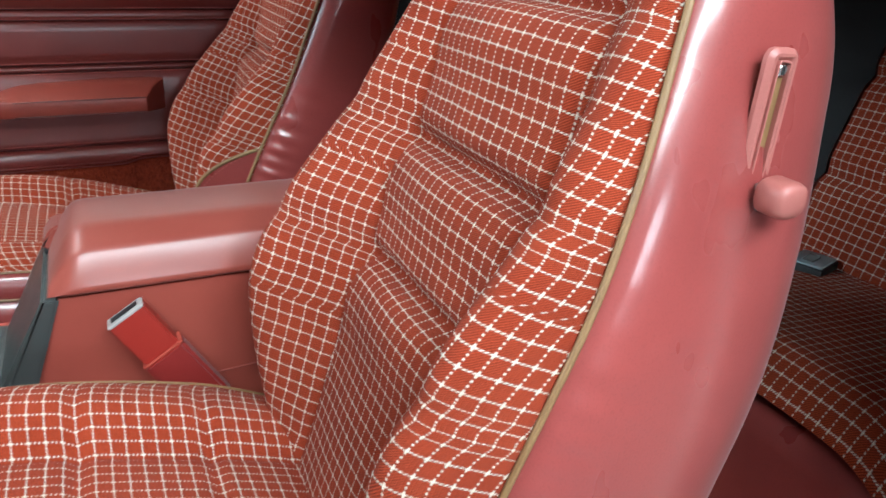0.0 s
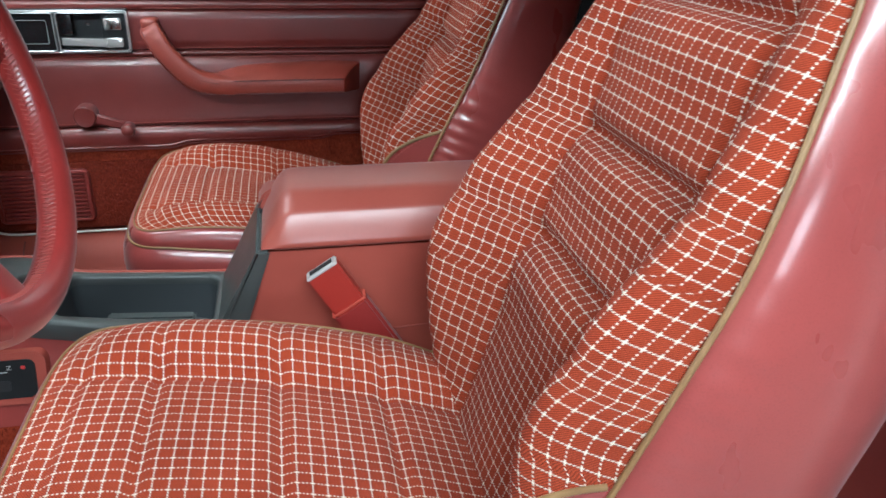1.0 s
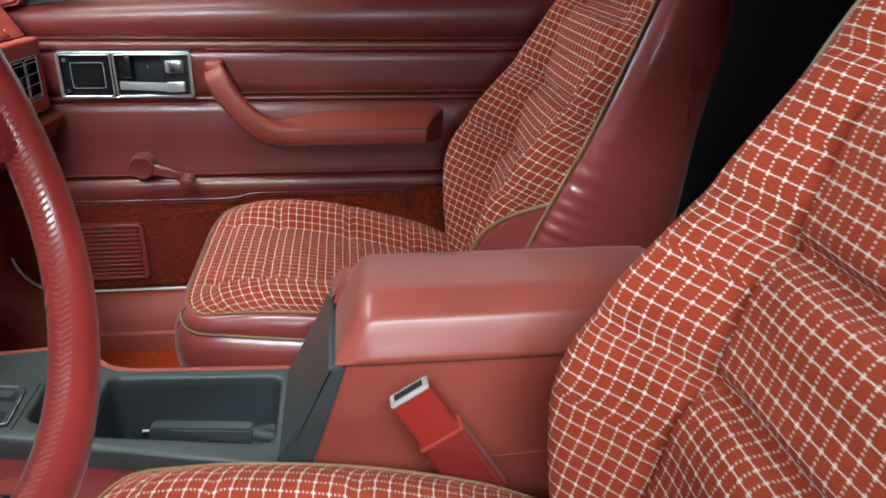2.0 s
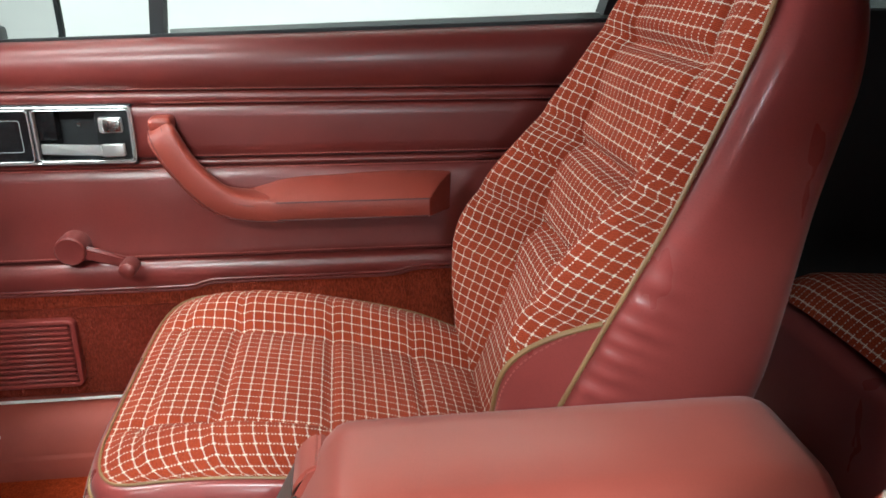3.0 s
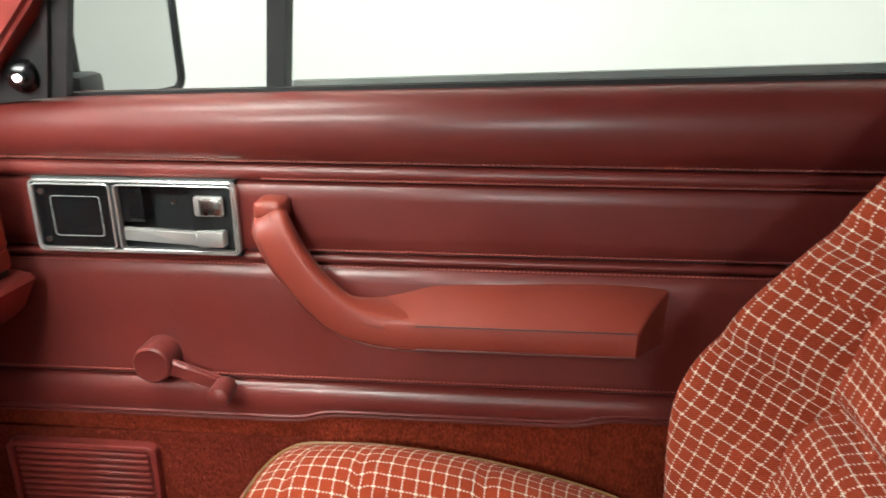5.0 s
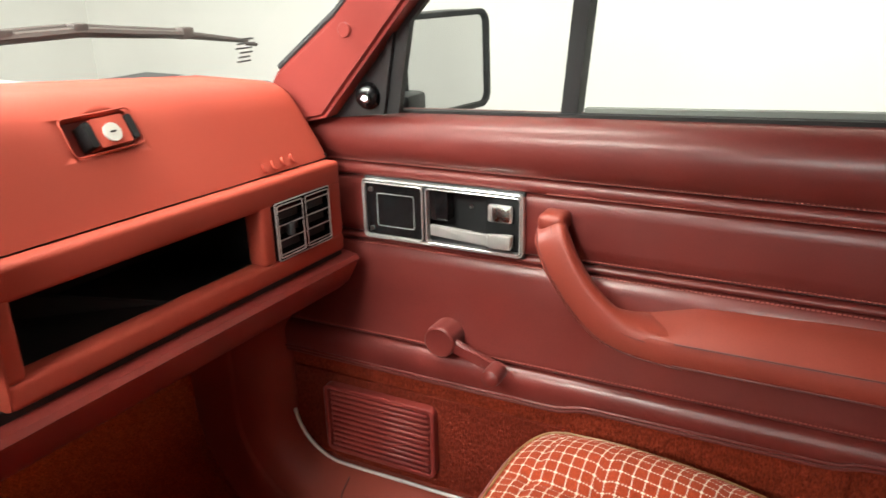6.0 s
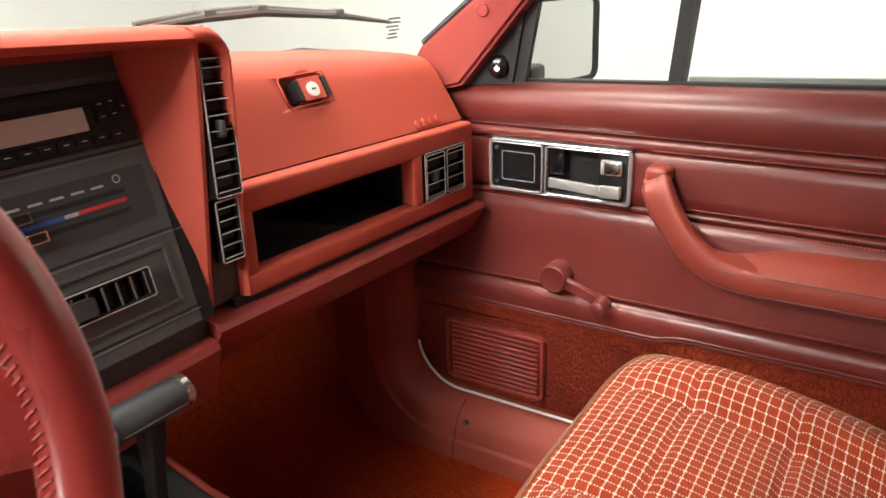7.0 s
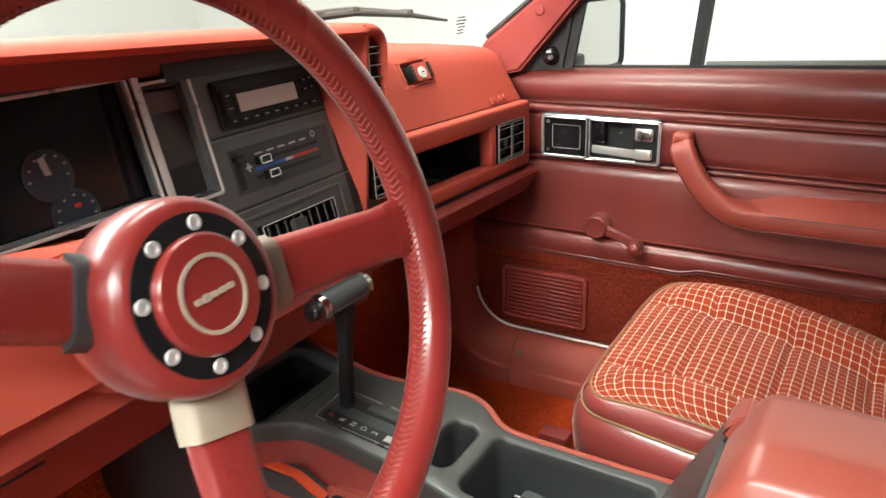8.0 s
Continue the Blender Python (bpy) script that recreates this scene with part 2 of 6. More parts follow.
def thing(name, at, label, category, group="", kind=""):
    ob = new(name)
    ob.empty_display_size = 0.05
    ob.location = at
    bpy.context.view_layer.update()
    return tagged(ob, label, category, group, kind)


def box(bm, x0, x1, y0, y1, z0, z1, bevel=0.0, seg=2, turn=None):
    """A box, bevelled; turn: a matrix about its centre."""
    m = Matrix.Translation(((x0 + x1) / 2, (y0 + y1) / 2, (z0 + z1) / 2))
    if turn is not None:
        m = m @ turn
    m = m @ Matrix.Diagonal((abs(x1 - x0), abs(y1 - y0), abs(z1 - z0), 1))
    vs = bmesh.ops.create_cube(bm, size=1.0, matrix=m)["verts"]
    if bevel:
        es = list({e for v in vs for e in v.link_edges})
        bmesh.ops.bevel(bm, geom=es, offset=bevel, segments=seg, profile=0.5, affect="EDGES")
    return bm


def B(*a, **k):
    return box(bmesh.new(), *a, **k)


def tube(bm, pts, r, n=8, closed=False):
    """A round tube along a list of points; r: a number or one for each point."""
    pts = [Vector(p) for p in pts]
    k = len(pts)
    rings = []
    prev = None
    for i, p in enumerate(pts):
        a = pts[(i - 1) % k] if (closed or i) else p
        b = pts[(i + 1) % k] if (closed or i < k - 1) else p
        t = (b - a).normalized()
        if prev is None:
            prev = t.orthogonal().normalized()
        side = (prev - t * prev.dot(t))
        side = side.normalized() if side.length > 1e-6 else t.orthogonal().normalized()
        prev = side
        up = t.cross(side)
        rr = r[i] if isinstance(r, (list, tuple)) else r
        rings.append([bm.verts.new(p + rr * (math.cos(2 * math.pi * j / n) * side + math.sin(2 * math.pi * j / n) * up)) for j in range(n)])
    for i in range(k if closed else k - 1):
        q, s = rings[i], rings[(i + 1) % k]
        for j in range(n):
            bm.faces.new((q[j], q[(j + 1) % n], s[(j + 1) % n], s[j]))
    if not closed:
        bm.faces.new(rings[0][::-1])
        bm.faces.new(rings[-1])
    return bm


def prism(bm, pts, way):
    """A closed outline pushed along the vector way."""
    a = [bm.verts.new(Vector(p)) for p in pts]
    b = [bm.verts.new(Vector(p) + Vector(way)) for p in pts]
    n = len(pts)
    for i in range(n):
        bm.faces.new((a[i], a[(i + 1) % n], b[(i + 1) % n], b[i]))
    fa, fb = bm.faces.new(a[::-1]), bm.faces.new(b)
    bmesh.ops.triangulate(bm, faces=[fa, fb])
    return bm


def bar(bm, profile, xs, close_ends=True):
    """Rings of (y, z) profiles swept along x; profile(x) gives a closed or open list."""
    rings = [[bm.verts.new((x, y, z)) for y, z in profile(x)] for x in xs]
    for q, s in zip(rings, rings[1:]):
        for j in range(len(q) - 1):
            bm.faces.new((q[j], q[j + 1], s[j + 1], s[j]))
    return bm


def sheet(bm, fn, nu, nv, uvfn=None):
    """A grid surface: fn(a, b) for a, b from 0 to 1; metric UV by uvfn, or by arc length from the middle line."""
    vs = [[bm.verts.new(Vector(fn(i / nu, j / nv))) for j in range(nv + 1)] for i in range(nu + 1)]
    lay = bm.loops.layers.uv.verify()
    uv = {}
    if uvfn == "arc":
        mid, run = nv // 2, 0.3
        for i in range(nu + 1):
            if i:
                run += (vs[i][mid].co - vs[i - 1][mid].co).length
            u = [0.0] * (nv + 1)
            for j in range(mid + 1, nv + 1):
                u[j] = u[j - 1] + (vs[i][j].co - vs[i][j - 1].co).length
            for j in range(mid - 1, -1, -1):
                u[j] = u[j + 1] - (vs[i][j].co - vs[i][j + 1].co).length
            for j in range(nv + 1):
                uv[i, j] = (1.0 + u[j], run)
    elif uvfn:
        uv = {(i, j): uvfn(i / nu, j / nv) for i in range(nu + 1) for j in range(nv + 1)}
    for i in range(nu):
        for j in range(nv):
            f = bm.faces.new((vs[i][j], vs[i + 1][j], vs[i + 1][j + 1], vs[i][j + 1]))
            if uv:
                for l, k in zip(f.loops, ((i, j), (i + 1, j), (i + 1, j + 1), (i, j + 1))):
                    l[lay].uv = uv[k]
    return bm


def disc(bm, centre, axis, r, depth, n=24, r2=None):
    m = Matrix.Translation(centre) @ Vector(axis).to_track_quat("Z", "Y").to_matrix().to_4x4()
    bmesh.ops.create_cone(bm, cap_ends=True, segments=n, radius1=r, radius2=r if r2 is None else r2, depth=depth, matrix=m)
    return bm


def lathe(bm, centre, axis, prof, n=40):
    """(radius, height) pairs turned about an axis."""
    m = Matrix.Translation(centre) @ Vector(axis).to_track_quat("Z", "Y").to_matrix().to_4x4()
    rings = [[bm.verts.new(m @ Vector((r * math.cos(2 * math.pi * j / n), r * math.sin(2 * math.pi * j / n), h))) for j in range(n)] for r, h in prof]
    for q, s in zip(rings, rings[1:]):
        for j in range(n):
            bm.faces.new((q[j], q[(j + 1) % n], s[(j + 1) % n], s[j]))
    bm.faces.new(rings[0][::-1])
    bm.faces.new(rings[-1])
    return bm


def rrect(w, h, r, n=5):
    """A rounded rectangle's outline about the origin."""
    out = []
    for cx, cy, a0 in ((w / 2 - r, h / 2 - r, 0), (-w / 2 + r, h / 2 - r, 90), (-w / 2 + r, -h / 2 + r, 180), (w / 2 - r, -h / 2 + r, 270)):
        for k in range(n + 1):
            a = radians(a0 + 90 * k / n)
            out.append((cx + r * math.cos(a), cy + r * math.sin(a)))
    return out


def ring_frame(bm, m, w, h, r, wide, deep, lip=0.0015):
    """A rounded rectangular frame in the plane of the matrix m (its local x, y), rising along local z."""
    n = 5
    o = rrect(w, h, r, n)
    i = rrect(w - 2 * wide, h - 2 * wide, max(r - wide, 0.0008), n)
    o2 = rrect(w - 2 * lip, h - 2 * lip, max(r - lip, 0.0008), n)
    i2 = rrect(w - 2 * wide + 2 * lip, h - 2 * wide + 2 * lip, max(r - wide + lip, 0.0008), n)
    rings = [[bm.verts.new(m @ Vector((x, y, z))) for x, y in loop] for loop, z in ((o, 0), (o, deep - lip), (o2, deep), (i2, deep), (i, deep - lip), (i, 0))]
    k = len(o)
    for q, s in zip(rings, rings[1:] + rings[:1]):
        for j in range(k):
            bm.faces.new((q[j], q[(j + 1) % k], s[(j + 1) % k], s[j]))
    return bm


def slab(bm, m, w, h, r, z0, z1, n=5):
    """A rounded rectangular slab in the plane of m."""
    o = rrect(w, h, r, n)
    return prism(bm, [m @ Vector((x, y, z0)) for x, y in o], (m.to_3x3() @ Vector((0, 0, z1 - z0))))


def lerp_table(x, xs, ys):
    return float(np.interp(x, xs, ys))


def smooth_table(x, xs, ys):
    """Catmull-Rom through a table."""
    if x <= xs[0]:
        return ys[0]
    if x >= xs[-1]:
        return ys[-1]
    i = max(k for k in range(len(xs)) if xs[k] <= x)
    i = min(i, len(xs) - 2)
    d = xs[i + 1] - xs[i]
    t = (x - xs[i]) / d

    def slope(k):
        if k == 0 or k == len(xs) - 1:
            return 0.0 if k else (ys[1] - ys[0]) / (xs[1] - xs[0])
        return (ys[k + 1] - ys[k - 1]) / (xs[k + 1] - xs[k - 1])

    m0, m1 = slope(i) * d, slope(i + 1) * d
    t2, t3 = t * t, t * t * t
    return (2 * t3 - 3 * t2 + 1) * ys[i] + (t3 - 2 * t2 + t) * m0 + (3 * t2 - 2 * t3) * ys[i + 1] + (t3 - t2) * m1


def dip(x, at, w):
    """A seam's valley: 1 at the seam, fading over w."""
    return math.exp(-((x - at) / w) ** 2)


# ---- the showroom ----
part("ground", B(-7, 7, -6, 7, -0.55, -0.45), CONC)
tagged(bpy.data.objects["ground"], "grey concrete showroom floor under the car", "floor", kind="structure")
# South wall is out of view and darker than the rest to hold back fill.
for nm, a in (("wall_north", (-7, 7, 4.2, 4.4, -0.45, 2.75)), ("wall_south", (-7, 7, -5.2, -5.0, -0.45, 2.75)),
              ("wall_west", (-5.2, -5.0, -5, 4.2, -0.45, 2.75)), ("wall_east", (6.0, 6.2, -5, 4.2, -0.45, 2.75))):
    tagged(part(nm, B(*a), WALLG if nm == "wall_south" else WALLP), "showroom wall out of view, grey to cut bounced light" if nm == "wall_south" else "plain white painted showroom wall", "wall", kind="structure")
tagged(part("ceiling", B(-7, 7, -6, 7, 2.75, 2.85), WALLP), "plain white showroom ceiling", "ceiling", kind="structure")

# ---- the car's shell ----
def structure(name, bm, mat, label, category):
    return tagged(part(name, bm, mat), label, category, kind="structure")


structure("floor", B(-0.95, 1.25, -0.74, 0.74, 0.09, 0.14), CARPET, "rust red carpet on the car's floor", "carpet")
structure("roof", B(0.0, 1.9, -0.74, 0.74, 1.27, 1.31, bevel=0.012), PLAST2, "dark red headliner of the car's roof", "roof")
structure("firewall", B(-0.95, -0.72, -0.74, 0.74, 0.09, 0.71), CARPET, "carpeted bulkhead ahead of the footwells", "bulkhead")
structure("rear_wall", B(1.85, 1.9, -0.74, 0.74, 0.09, 1.27), GREYT, "rear trim behind the bench, rear shade in its dark grey", "trim")
structure("tunnel", B(-0.72, 1.1, -0.10, 0.09, 0.14, 0.30, bevel=0.03), CARPET, "carpeted transmission tunnel", "carpet")
structure("quarter_trim", B(0.82, 1.85, 0.70, 0.735, 0.14, 0.86, bevel=0.01), GREYT, "quarter panel beside the back seat, shade in its dark grey", "trim")
structure("quarter_trim", B(0.86, 1.85, -0.735, -0.70, 0.14, 0.86, bevel=0.01), VINYL, "red vinyl quarter panel beside the back seat", "trim")
structure("hood", B(-2.0, -0.68, -0.72, 0.72, 0.72, 0.78, bevel=0.02), WHITEP, "white painted hood ahead of the windshield", "hood")

for nm, y0_, y1_ in (("footwell_side", 0.70, 0.74), ("footwell_side", -0.74, -0.70)):
    structure(nm, B(-0.95, -0.375, y0_, y1_, 0.10, 0.79), CARPET, "carpeted side of the footwell", "carpet")
structure("toe_board", prism(bmesh.new(), [(-0.50, -0.70, 0.14), (-0.74, -0.70, 0.40), (-0.74, -0.70, 0.13)], (0, 1.40, 0)), CARPET, "sloping carpeted toe board", "carpet")

# plain outer body that closes the car round the cabin
body = thing("parked_car", (0.0, 0.0, -0.45), "plain white painted body of the parked car", "car")
for a in ((-2.0, 1.92, 0.760, 0.80, -0.20, 0.80), (-2.0, -0.40, -0.80, -0.745, -0.20, 0.80), (0.86, 1.92, -0.80, -0.745, -0.20, 0.86), (-0.40, 0.86, -0.80, -0.745, -0.20, 0.09)):
    part("side_panel", B(*a, bevel=0.012), WHITEP, body)
part("front_panel", B(-2.06, -2.0, -0.80, 0.80, -0.10, 0.76, bevel=0.02), WHITEP, body)
part("tail_panel", B(1.905, 1.95, -0.80, 0.80, -0.20, 1.30, bevel=0.02), WHITEP, body)
part("underbody", B(-2.0, 1.90, -0.74, 0.74, -0.20, 0.085), RUBBER, body)
part("roof_skin", B(0.0, 1.94, -0.77, 0.77, 1.314, 1.335, bevel=0.008), WHITEP, body)
for x in (-1.35, 1.20):
    for y in (-0.70, 0.70):
        tyre = part("tyre", lathe(bmesh.new(), (x, y, -0.115), (0, 1, 0), [(0.20, -0.095), (0.31, -0.10), (0.335, -0.075), (0.335, 0.075), (0.31, 0.10), (0.20, 0.095)], 40), RUBBER, body)
        part("rim", lathe(bmesh.new(), (x, y, -0.115), (0, 1, 0), [(0.05, -0.10), (0.195, -0.098), (0.195, 0.098), (0.05, 0.10)], 32), STEEL, tyre)

# rocker trim with the curved foot of the front pillar
IN = [(-0.386, 0.66), (-0.386, 0.50), (-0.386, 0.40)] + [(-0.296 + 0.090 * math.cos(radians(180 + 90 * k / 10)), 0.340 + 0.094 * math.sin(radians(180 + 90 * k / 10))) for k in range(11)] + [(-0.2750, 0.246)]
SECT = [(0.000, 0.755), (0.000, 0.694), (0.008, 0.668), (0.022, 0.646), (0.044, 0.632), (0.064, 0.6275), (0.0665, 0.6262), (0.0685, 0.6225), (0.072, 0.6205), (0.150, 0.6185)]


def swept_trim(path):
    bm = bmesh.new()
    rows = []
    for i, (x, z) in enumerate(path):
        a, b = path[max(0, i - 1)], path[min(len(path) - 1, i + 1)]
        d = Vector((b[0] - a[0], 0, b[1] - a[1])).normalized()
        o = Vector((d.z, 0, -d.x))
        rows.append([bm.verts.new(Vector((x, y, z)) + o * k) for k, y in SECT])
    for q, w in zip(rows, rows[1:]):
        for j in range(len(q) - 1):
            bm.faces.new((q[j], q[j + 1], w[j + 1], w[j]))
    return bm


structure("rocker_trim", swept_trim([(-0.2752, 0.246), (0.1, 0.246), (0.5, 0.246), (0.98, 0.246)]), CONS, "red plastic sill trim under the door", "trim")
structure("kick_panel", swept_trim(IN), CONS, "red plastic kick panel at the footwell's side", "trim")
joint = [(-0.2751, y - 0.0004, 0.246 - k) for k, y in SECT[2:]]
part("trim_joint", tube(bmesh.new(), joint, 0.0011, 6), SEAM, bpy.data.objects["kick_panel"], "thin dark joint line")
part("screw_head", disc(bmesh.new(), (-0.257, 0.6365, 0.213), (0, -1, 0.35), 0.0052, 0.004, 16), STEEL, bpy.data.objects["rocker_trim"])
pts = [(x + 0.004, 0.680, z + 0.004) for x, z in IN[4:]] + [(0.0, 0.680, 0.250), (0.6, 0.680, 0.250)]
structure("white_seal", tube(bmesh.new(), pts, 0.0028, 6), WHITEP, "thin white painted edge of the door opening", "trim")
structure("pillar_foot", B(-0.47, -0.32, 0.680, 0.745, 0.60, 0.815, bevel=0.006), PLAST2, "dark red filler at the dash end", "trim")

# front pillar and windshield
bm = bmesh.new()
PIL = [(-0.37, 0.835), (-0.348, 0.866), (-0.25, 0.938), (0.02, 1.195), (0.085, 1.195), (-0.158, 0.938), (-0.275, 0.808), (-0.31, 0.80)]
prism(bm, [(x, 0.672 - 0.06 * max(0, z - 0.94), z) for x, z in PIL], (0.0, 0.045, 0.0))
bmesh.ops.bevel(bm, geom=[e for e in bm.edges if e.calc_face_angle(0) > 1.2], offset=0.006, segments=3, affect="EDGES")
structure("pillar_trim", bm, PLAST2, "red plastic trim of the slanting front pillar", "pillar")
bm = bmesh.new()
prism(bm, [(x, -0.717 + 0.06 * max(0, z - 0.94), z) for x, z in PIL], (0.0, 0.045, 0.0))
structure("front_pillar", bm, PLAST2, "red plastic trim of the driver's front pillar", "pillar")
part("pillar_seal", tube(bmesh.new(), [(-0.352, 0.690, 0.870), (-0.254, 0.690, 0.943), (0.015, 0.68, 1.20)], 0.006, 8), RUBBER, bpy.data.objects["pillar_trim"], "black rubber glass seal")
tagged(part("trim_button", lathe(bmesh.new(), (-0.232, 0.6715, 0.922), (0, -1, 0), [(0.0095, -0.002), (0.0095, 0.0012), (0.0085, 0.0022), (0.001, 0.0024)], 24), PLAST2, bpy.data.objects["pillar_trim"]), "round plug")
bm = sheet(bmesh.new(), lambda a, b: (-0.44 + 0.46 * b - 0.10 * (1 - (2 * a - 1) ** 2), -0.675 + 1.35 * a, 0.865 + 0.38 * b), 16, 4)
ws = structure("windshield", bm, GLASS, "clear curved windshield", "windshield")
ws.visible_shadow = False
structure("cowl", B(-0.66, -0.40, -0.72, 0.74, 0.712, 0.845, bevel=0.01), BLACK, "black cowl under the windshield", "cowl")

# ---- passenger door ----
door = thing("passenger_door", (0.2, 0.72, 0.24), "closed car door with red vinyl panel, rust carpet below and chrome handle", "car door")


def door_low(x):
    return 0.437 + 0.010 / (1 + math.exp(-(x - 0.075) / 0.008)) + 0.010 / (1 + math.exp(-(x - 0.40) / 0.008))


UP = [(0.750, 0.822), (0.722, 0.820), (0.708, 0.815), (0.699, 0.806), (0.694, 0.795), (0.692, 0.782), (0.694, 0.765), (0.700, 0.750), (0.706, 0.7455)]


def sill_rise(x, z):
    return z + 0.034 * (x - 0.10) * max(0.0, (z - 0.75) / 0.08)


MID1 = [(0.706, 0.7445), (0.7015, 0.741), (0.7005, 0.734), (0.7015, 0.728), (0.7065, 0.7255)]
MID2 = [(0.7065, 0.7245), (0.703, 0.720), (0.702, 0.705), (0.702, 0.665), (0.703, 0.648), (0.7085, 0.6425)]
MID3 = [(0.7085, 0.6415), (0.704, 0.638), (0.7035, 0.635), (0.7045, 0.632), (0.7085, 0.6305)]
LOW = [(0.7085, 0.6295), (0.703, 0.624), (0.699, 0.610), (0.697, 0.57), (0.6965, 0.53), (0.6945, 0.50), (0.6930, 0.4905), (0.6945, 0.4865), (0.7000, 0.4845)]


def door_strip(name, prof, mat, label="", x0=-0.40, x1=0.80):
    xs = np.linspace(x0, x1, 41)
    return part(name, bar(bmesh.new(), lambda x: [(0.76, sill_rise(x, prof[0][1]))] + [(y, sill_rise(x, z)) for y, z in prof] + [(0.76, prof[-1][1])], xs), mat, door, label, smooth=60)


door_strip("upper_pad", UP, VINYL, "padded red vinyl top rail")
door_strip("trim_band", MID1, VINYL)
door_strip("middle_panel", MID2, VINYL, "", -0.40, -0.2315)
door_strip("middle_panel", MID2, VINYL, "", -0.0015, 0.80)
door_strip("trim_band", MID3, VINYL)
door_strip("lower_panel", LOW, VINYL)
bm = bmesh.new()
bar(bm, lambda x: [(0.76, 0.4835), (0.7000, 0.4835), (0.6925, 0.4815), (0.6880, 0.4770), (0.6850, 0.4690), (0.6845, 0.4600), (0.6855, door_low(x) + 0.006), (0.689, door_low(x)), (0.76, door_low(x))], np.linspace(-0.40, 0.80, 121))
part("lower_roll", bm, VINYL, door, "rolled lower edge of red vinyl")
for dz, r in ((0.004, 0.0022), (-0.0025, 0.0022)):
    part("welt", tube(bmesh.new(), [(x, 0.6840 + (0.002 if dz < 0 else 0), door_low(x) + dz) for x in np.linspace(-0.39, 0.8, 121)], r, 6), VINYL, door)
# stitch rows
for z, y in ((0.7485, 0.7005), (0.7285, 0.7012), (0.6475, 0.7030), (0.6275, 0.7052), (0.4915, 0.6928)):
    bm = bmesh.new()
    for x in np.arange(-0.37 if z > 0.74 or z < 0.63 else 0.03, 0.72, 0.0052):
        box(bm, x, x + 0.0034, y - 0.0010, y + 0.0010, z - 0.0008, z + 0.0008)
    tagged(part("stitching", bm, THREAD, door, recalc=False), kind="stuff")
# lower carpet, panel and grille
part("lower_backing", B(-0.382, 0.80, 0.690, 0.75, 0.257, 0.46), CARPET3, door, "rust red carpet panel")
bm = bmesh.new()
prism(bm, [(-0.376, 0.684, 0.34), (-0.366, 0.684, 0.300), (-0.335, 0.684, 0.268), (-0.30, 0.684, 0.2575), (0.075, 0.684, 0.2575), (0.075, 0.684, 0.410), (-0.376, 0.684, 0.410)], (0, 0.008, 0))
part("kick_board", bm, CARPET2, door, "dark red felt panel")
bm = bmesh.new()
xs = np.linspace(0.08, 0.80, 60)
bar(bm, lambda x: [(0.75, door_low(x) + 0.002), (0.694, door_low(x) + 0.002), (0.6875, door_low(x) - 0.010), (0.6855, 0.30), (0.69, 0.257), (0.75, 0.257)], xs)
part("carpet_strip", bm, CARPET3, door, "rust red carpet strip")
part("carpet_fold", B(0.392, 0.402, 0.6815, 0.69, 0.27, 0.445, bevel=0.003), CARPET3, door)
GM = Matrix.Translation((-0.218, 0.683, 0.338)) @ Matrix.Rotation(radians(90), 4, "X")
grille = part("speaker_grille", slab(bmesh.new(), GM, 0.186, 0.112, 0.010, -0.002, 0.004), PLAST2, door, "ribbed red plastic grille")
part("grille_rim", ring_frame(bmesh.new(), GM, 0.192, 0.118, 0.012, 0.007, 0.014), PLAST2, grille)
for k in range(11):
    z = 0.338 - 0.046 + 0.0092 * k
    part("rib", B(-0.303, -0.133, 0.6700, 0.6825, z - 0.0024, z + 0.0024, bevel=0.0014, seg=1), PLAST2, grille)

# armrest with its pull
arm = new("armrest")
arm.parent = door
arm.matrix_parent_inverse = door.matrix_world.inverted()
tagged(arm, "padded red vinyl armrest with a slanting pull")


def arm_section(t):
    """Centre, width and height of the pull's section along its way."""
    xs = [0.0, 0.10, 0.30, 0.50, 0.66, 0.80, 1.0]
    return (smooth_table(t, xs, [0.040, 0.048, 0.068, 0.098, 0.128, 0.160, 0.215]), smooth_table(t, xs, [0.700, 0.686, 0.650, 0.612, 0.588, 0.578, 0.574]))


bm = bmesh.new()
rings = []
n = 16
for i in range(29):
    t = i / 28
    cx, cz = arm_section(t)
    ax, az = arm_section(min(1, t + 0.01))
    bx_, bz_ = arm_section(max(0, t - 0.01))
    d = Vector((ax - bx_, 0, az - bz_)).normalized()
    nrm = Vector((-d.z, 0, d.x))
    half = smooth_table(t, [0, 0.08, 0.4, 0.7, 1.0], [0.016, 0.021, 0.021, 0.022, 0.016])
    yo = smooth_table(t, [0, 0.1, 0.4, 0.7, 1.0], [0.672, 0.655, 0.646, 0.642, 0.6395])
    ring = []
    for k in range(n):
        a = 2 * math.pi * k / n
        ca, sa = math.cos(a), math.sin(a)
        sx = math.copysign(abs(ca) ** 0.45, ca)
        sy = math.copysign(abs(sa) ** 0.45, sa)
        yy = (yo + 0.012) + 0.012 * sy if t < 0.62 else (yo + 0.03) + 0.03 * sy
        if t >= 0.62:
            yy = yo + lerp_table(t, [0.62, 0.8], [0.012, 0.03]) * (1 + sy)
        ring.append(bm.verts.new(Vector((cx, yy, cz)) + nrm * half * sx))
    rings.append(ring)
for q, s in zip(rings, rings[1:]):
    for j in range(n):
        bm.faces.new((q[j], q[(j + 1) % n], s[(j + 1) % n], s[j]))
bm.faces.new(rings[0][::-1])
bm.faces.new(rings[-1])
part("pull", bm, ARMV, arm)
bm = bmesh.new()
box(bm, 0.028, 0.062, 0.668, 0.706, 0.688, 0.712, bevel=0.008, seg=3)
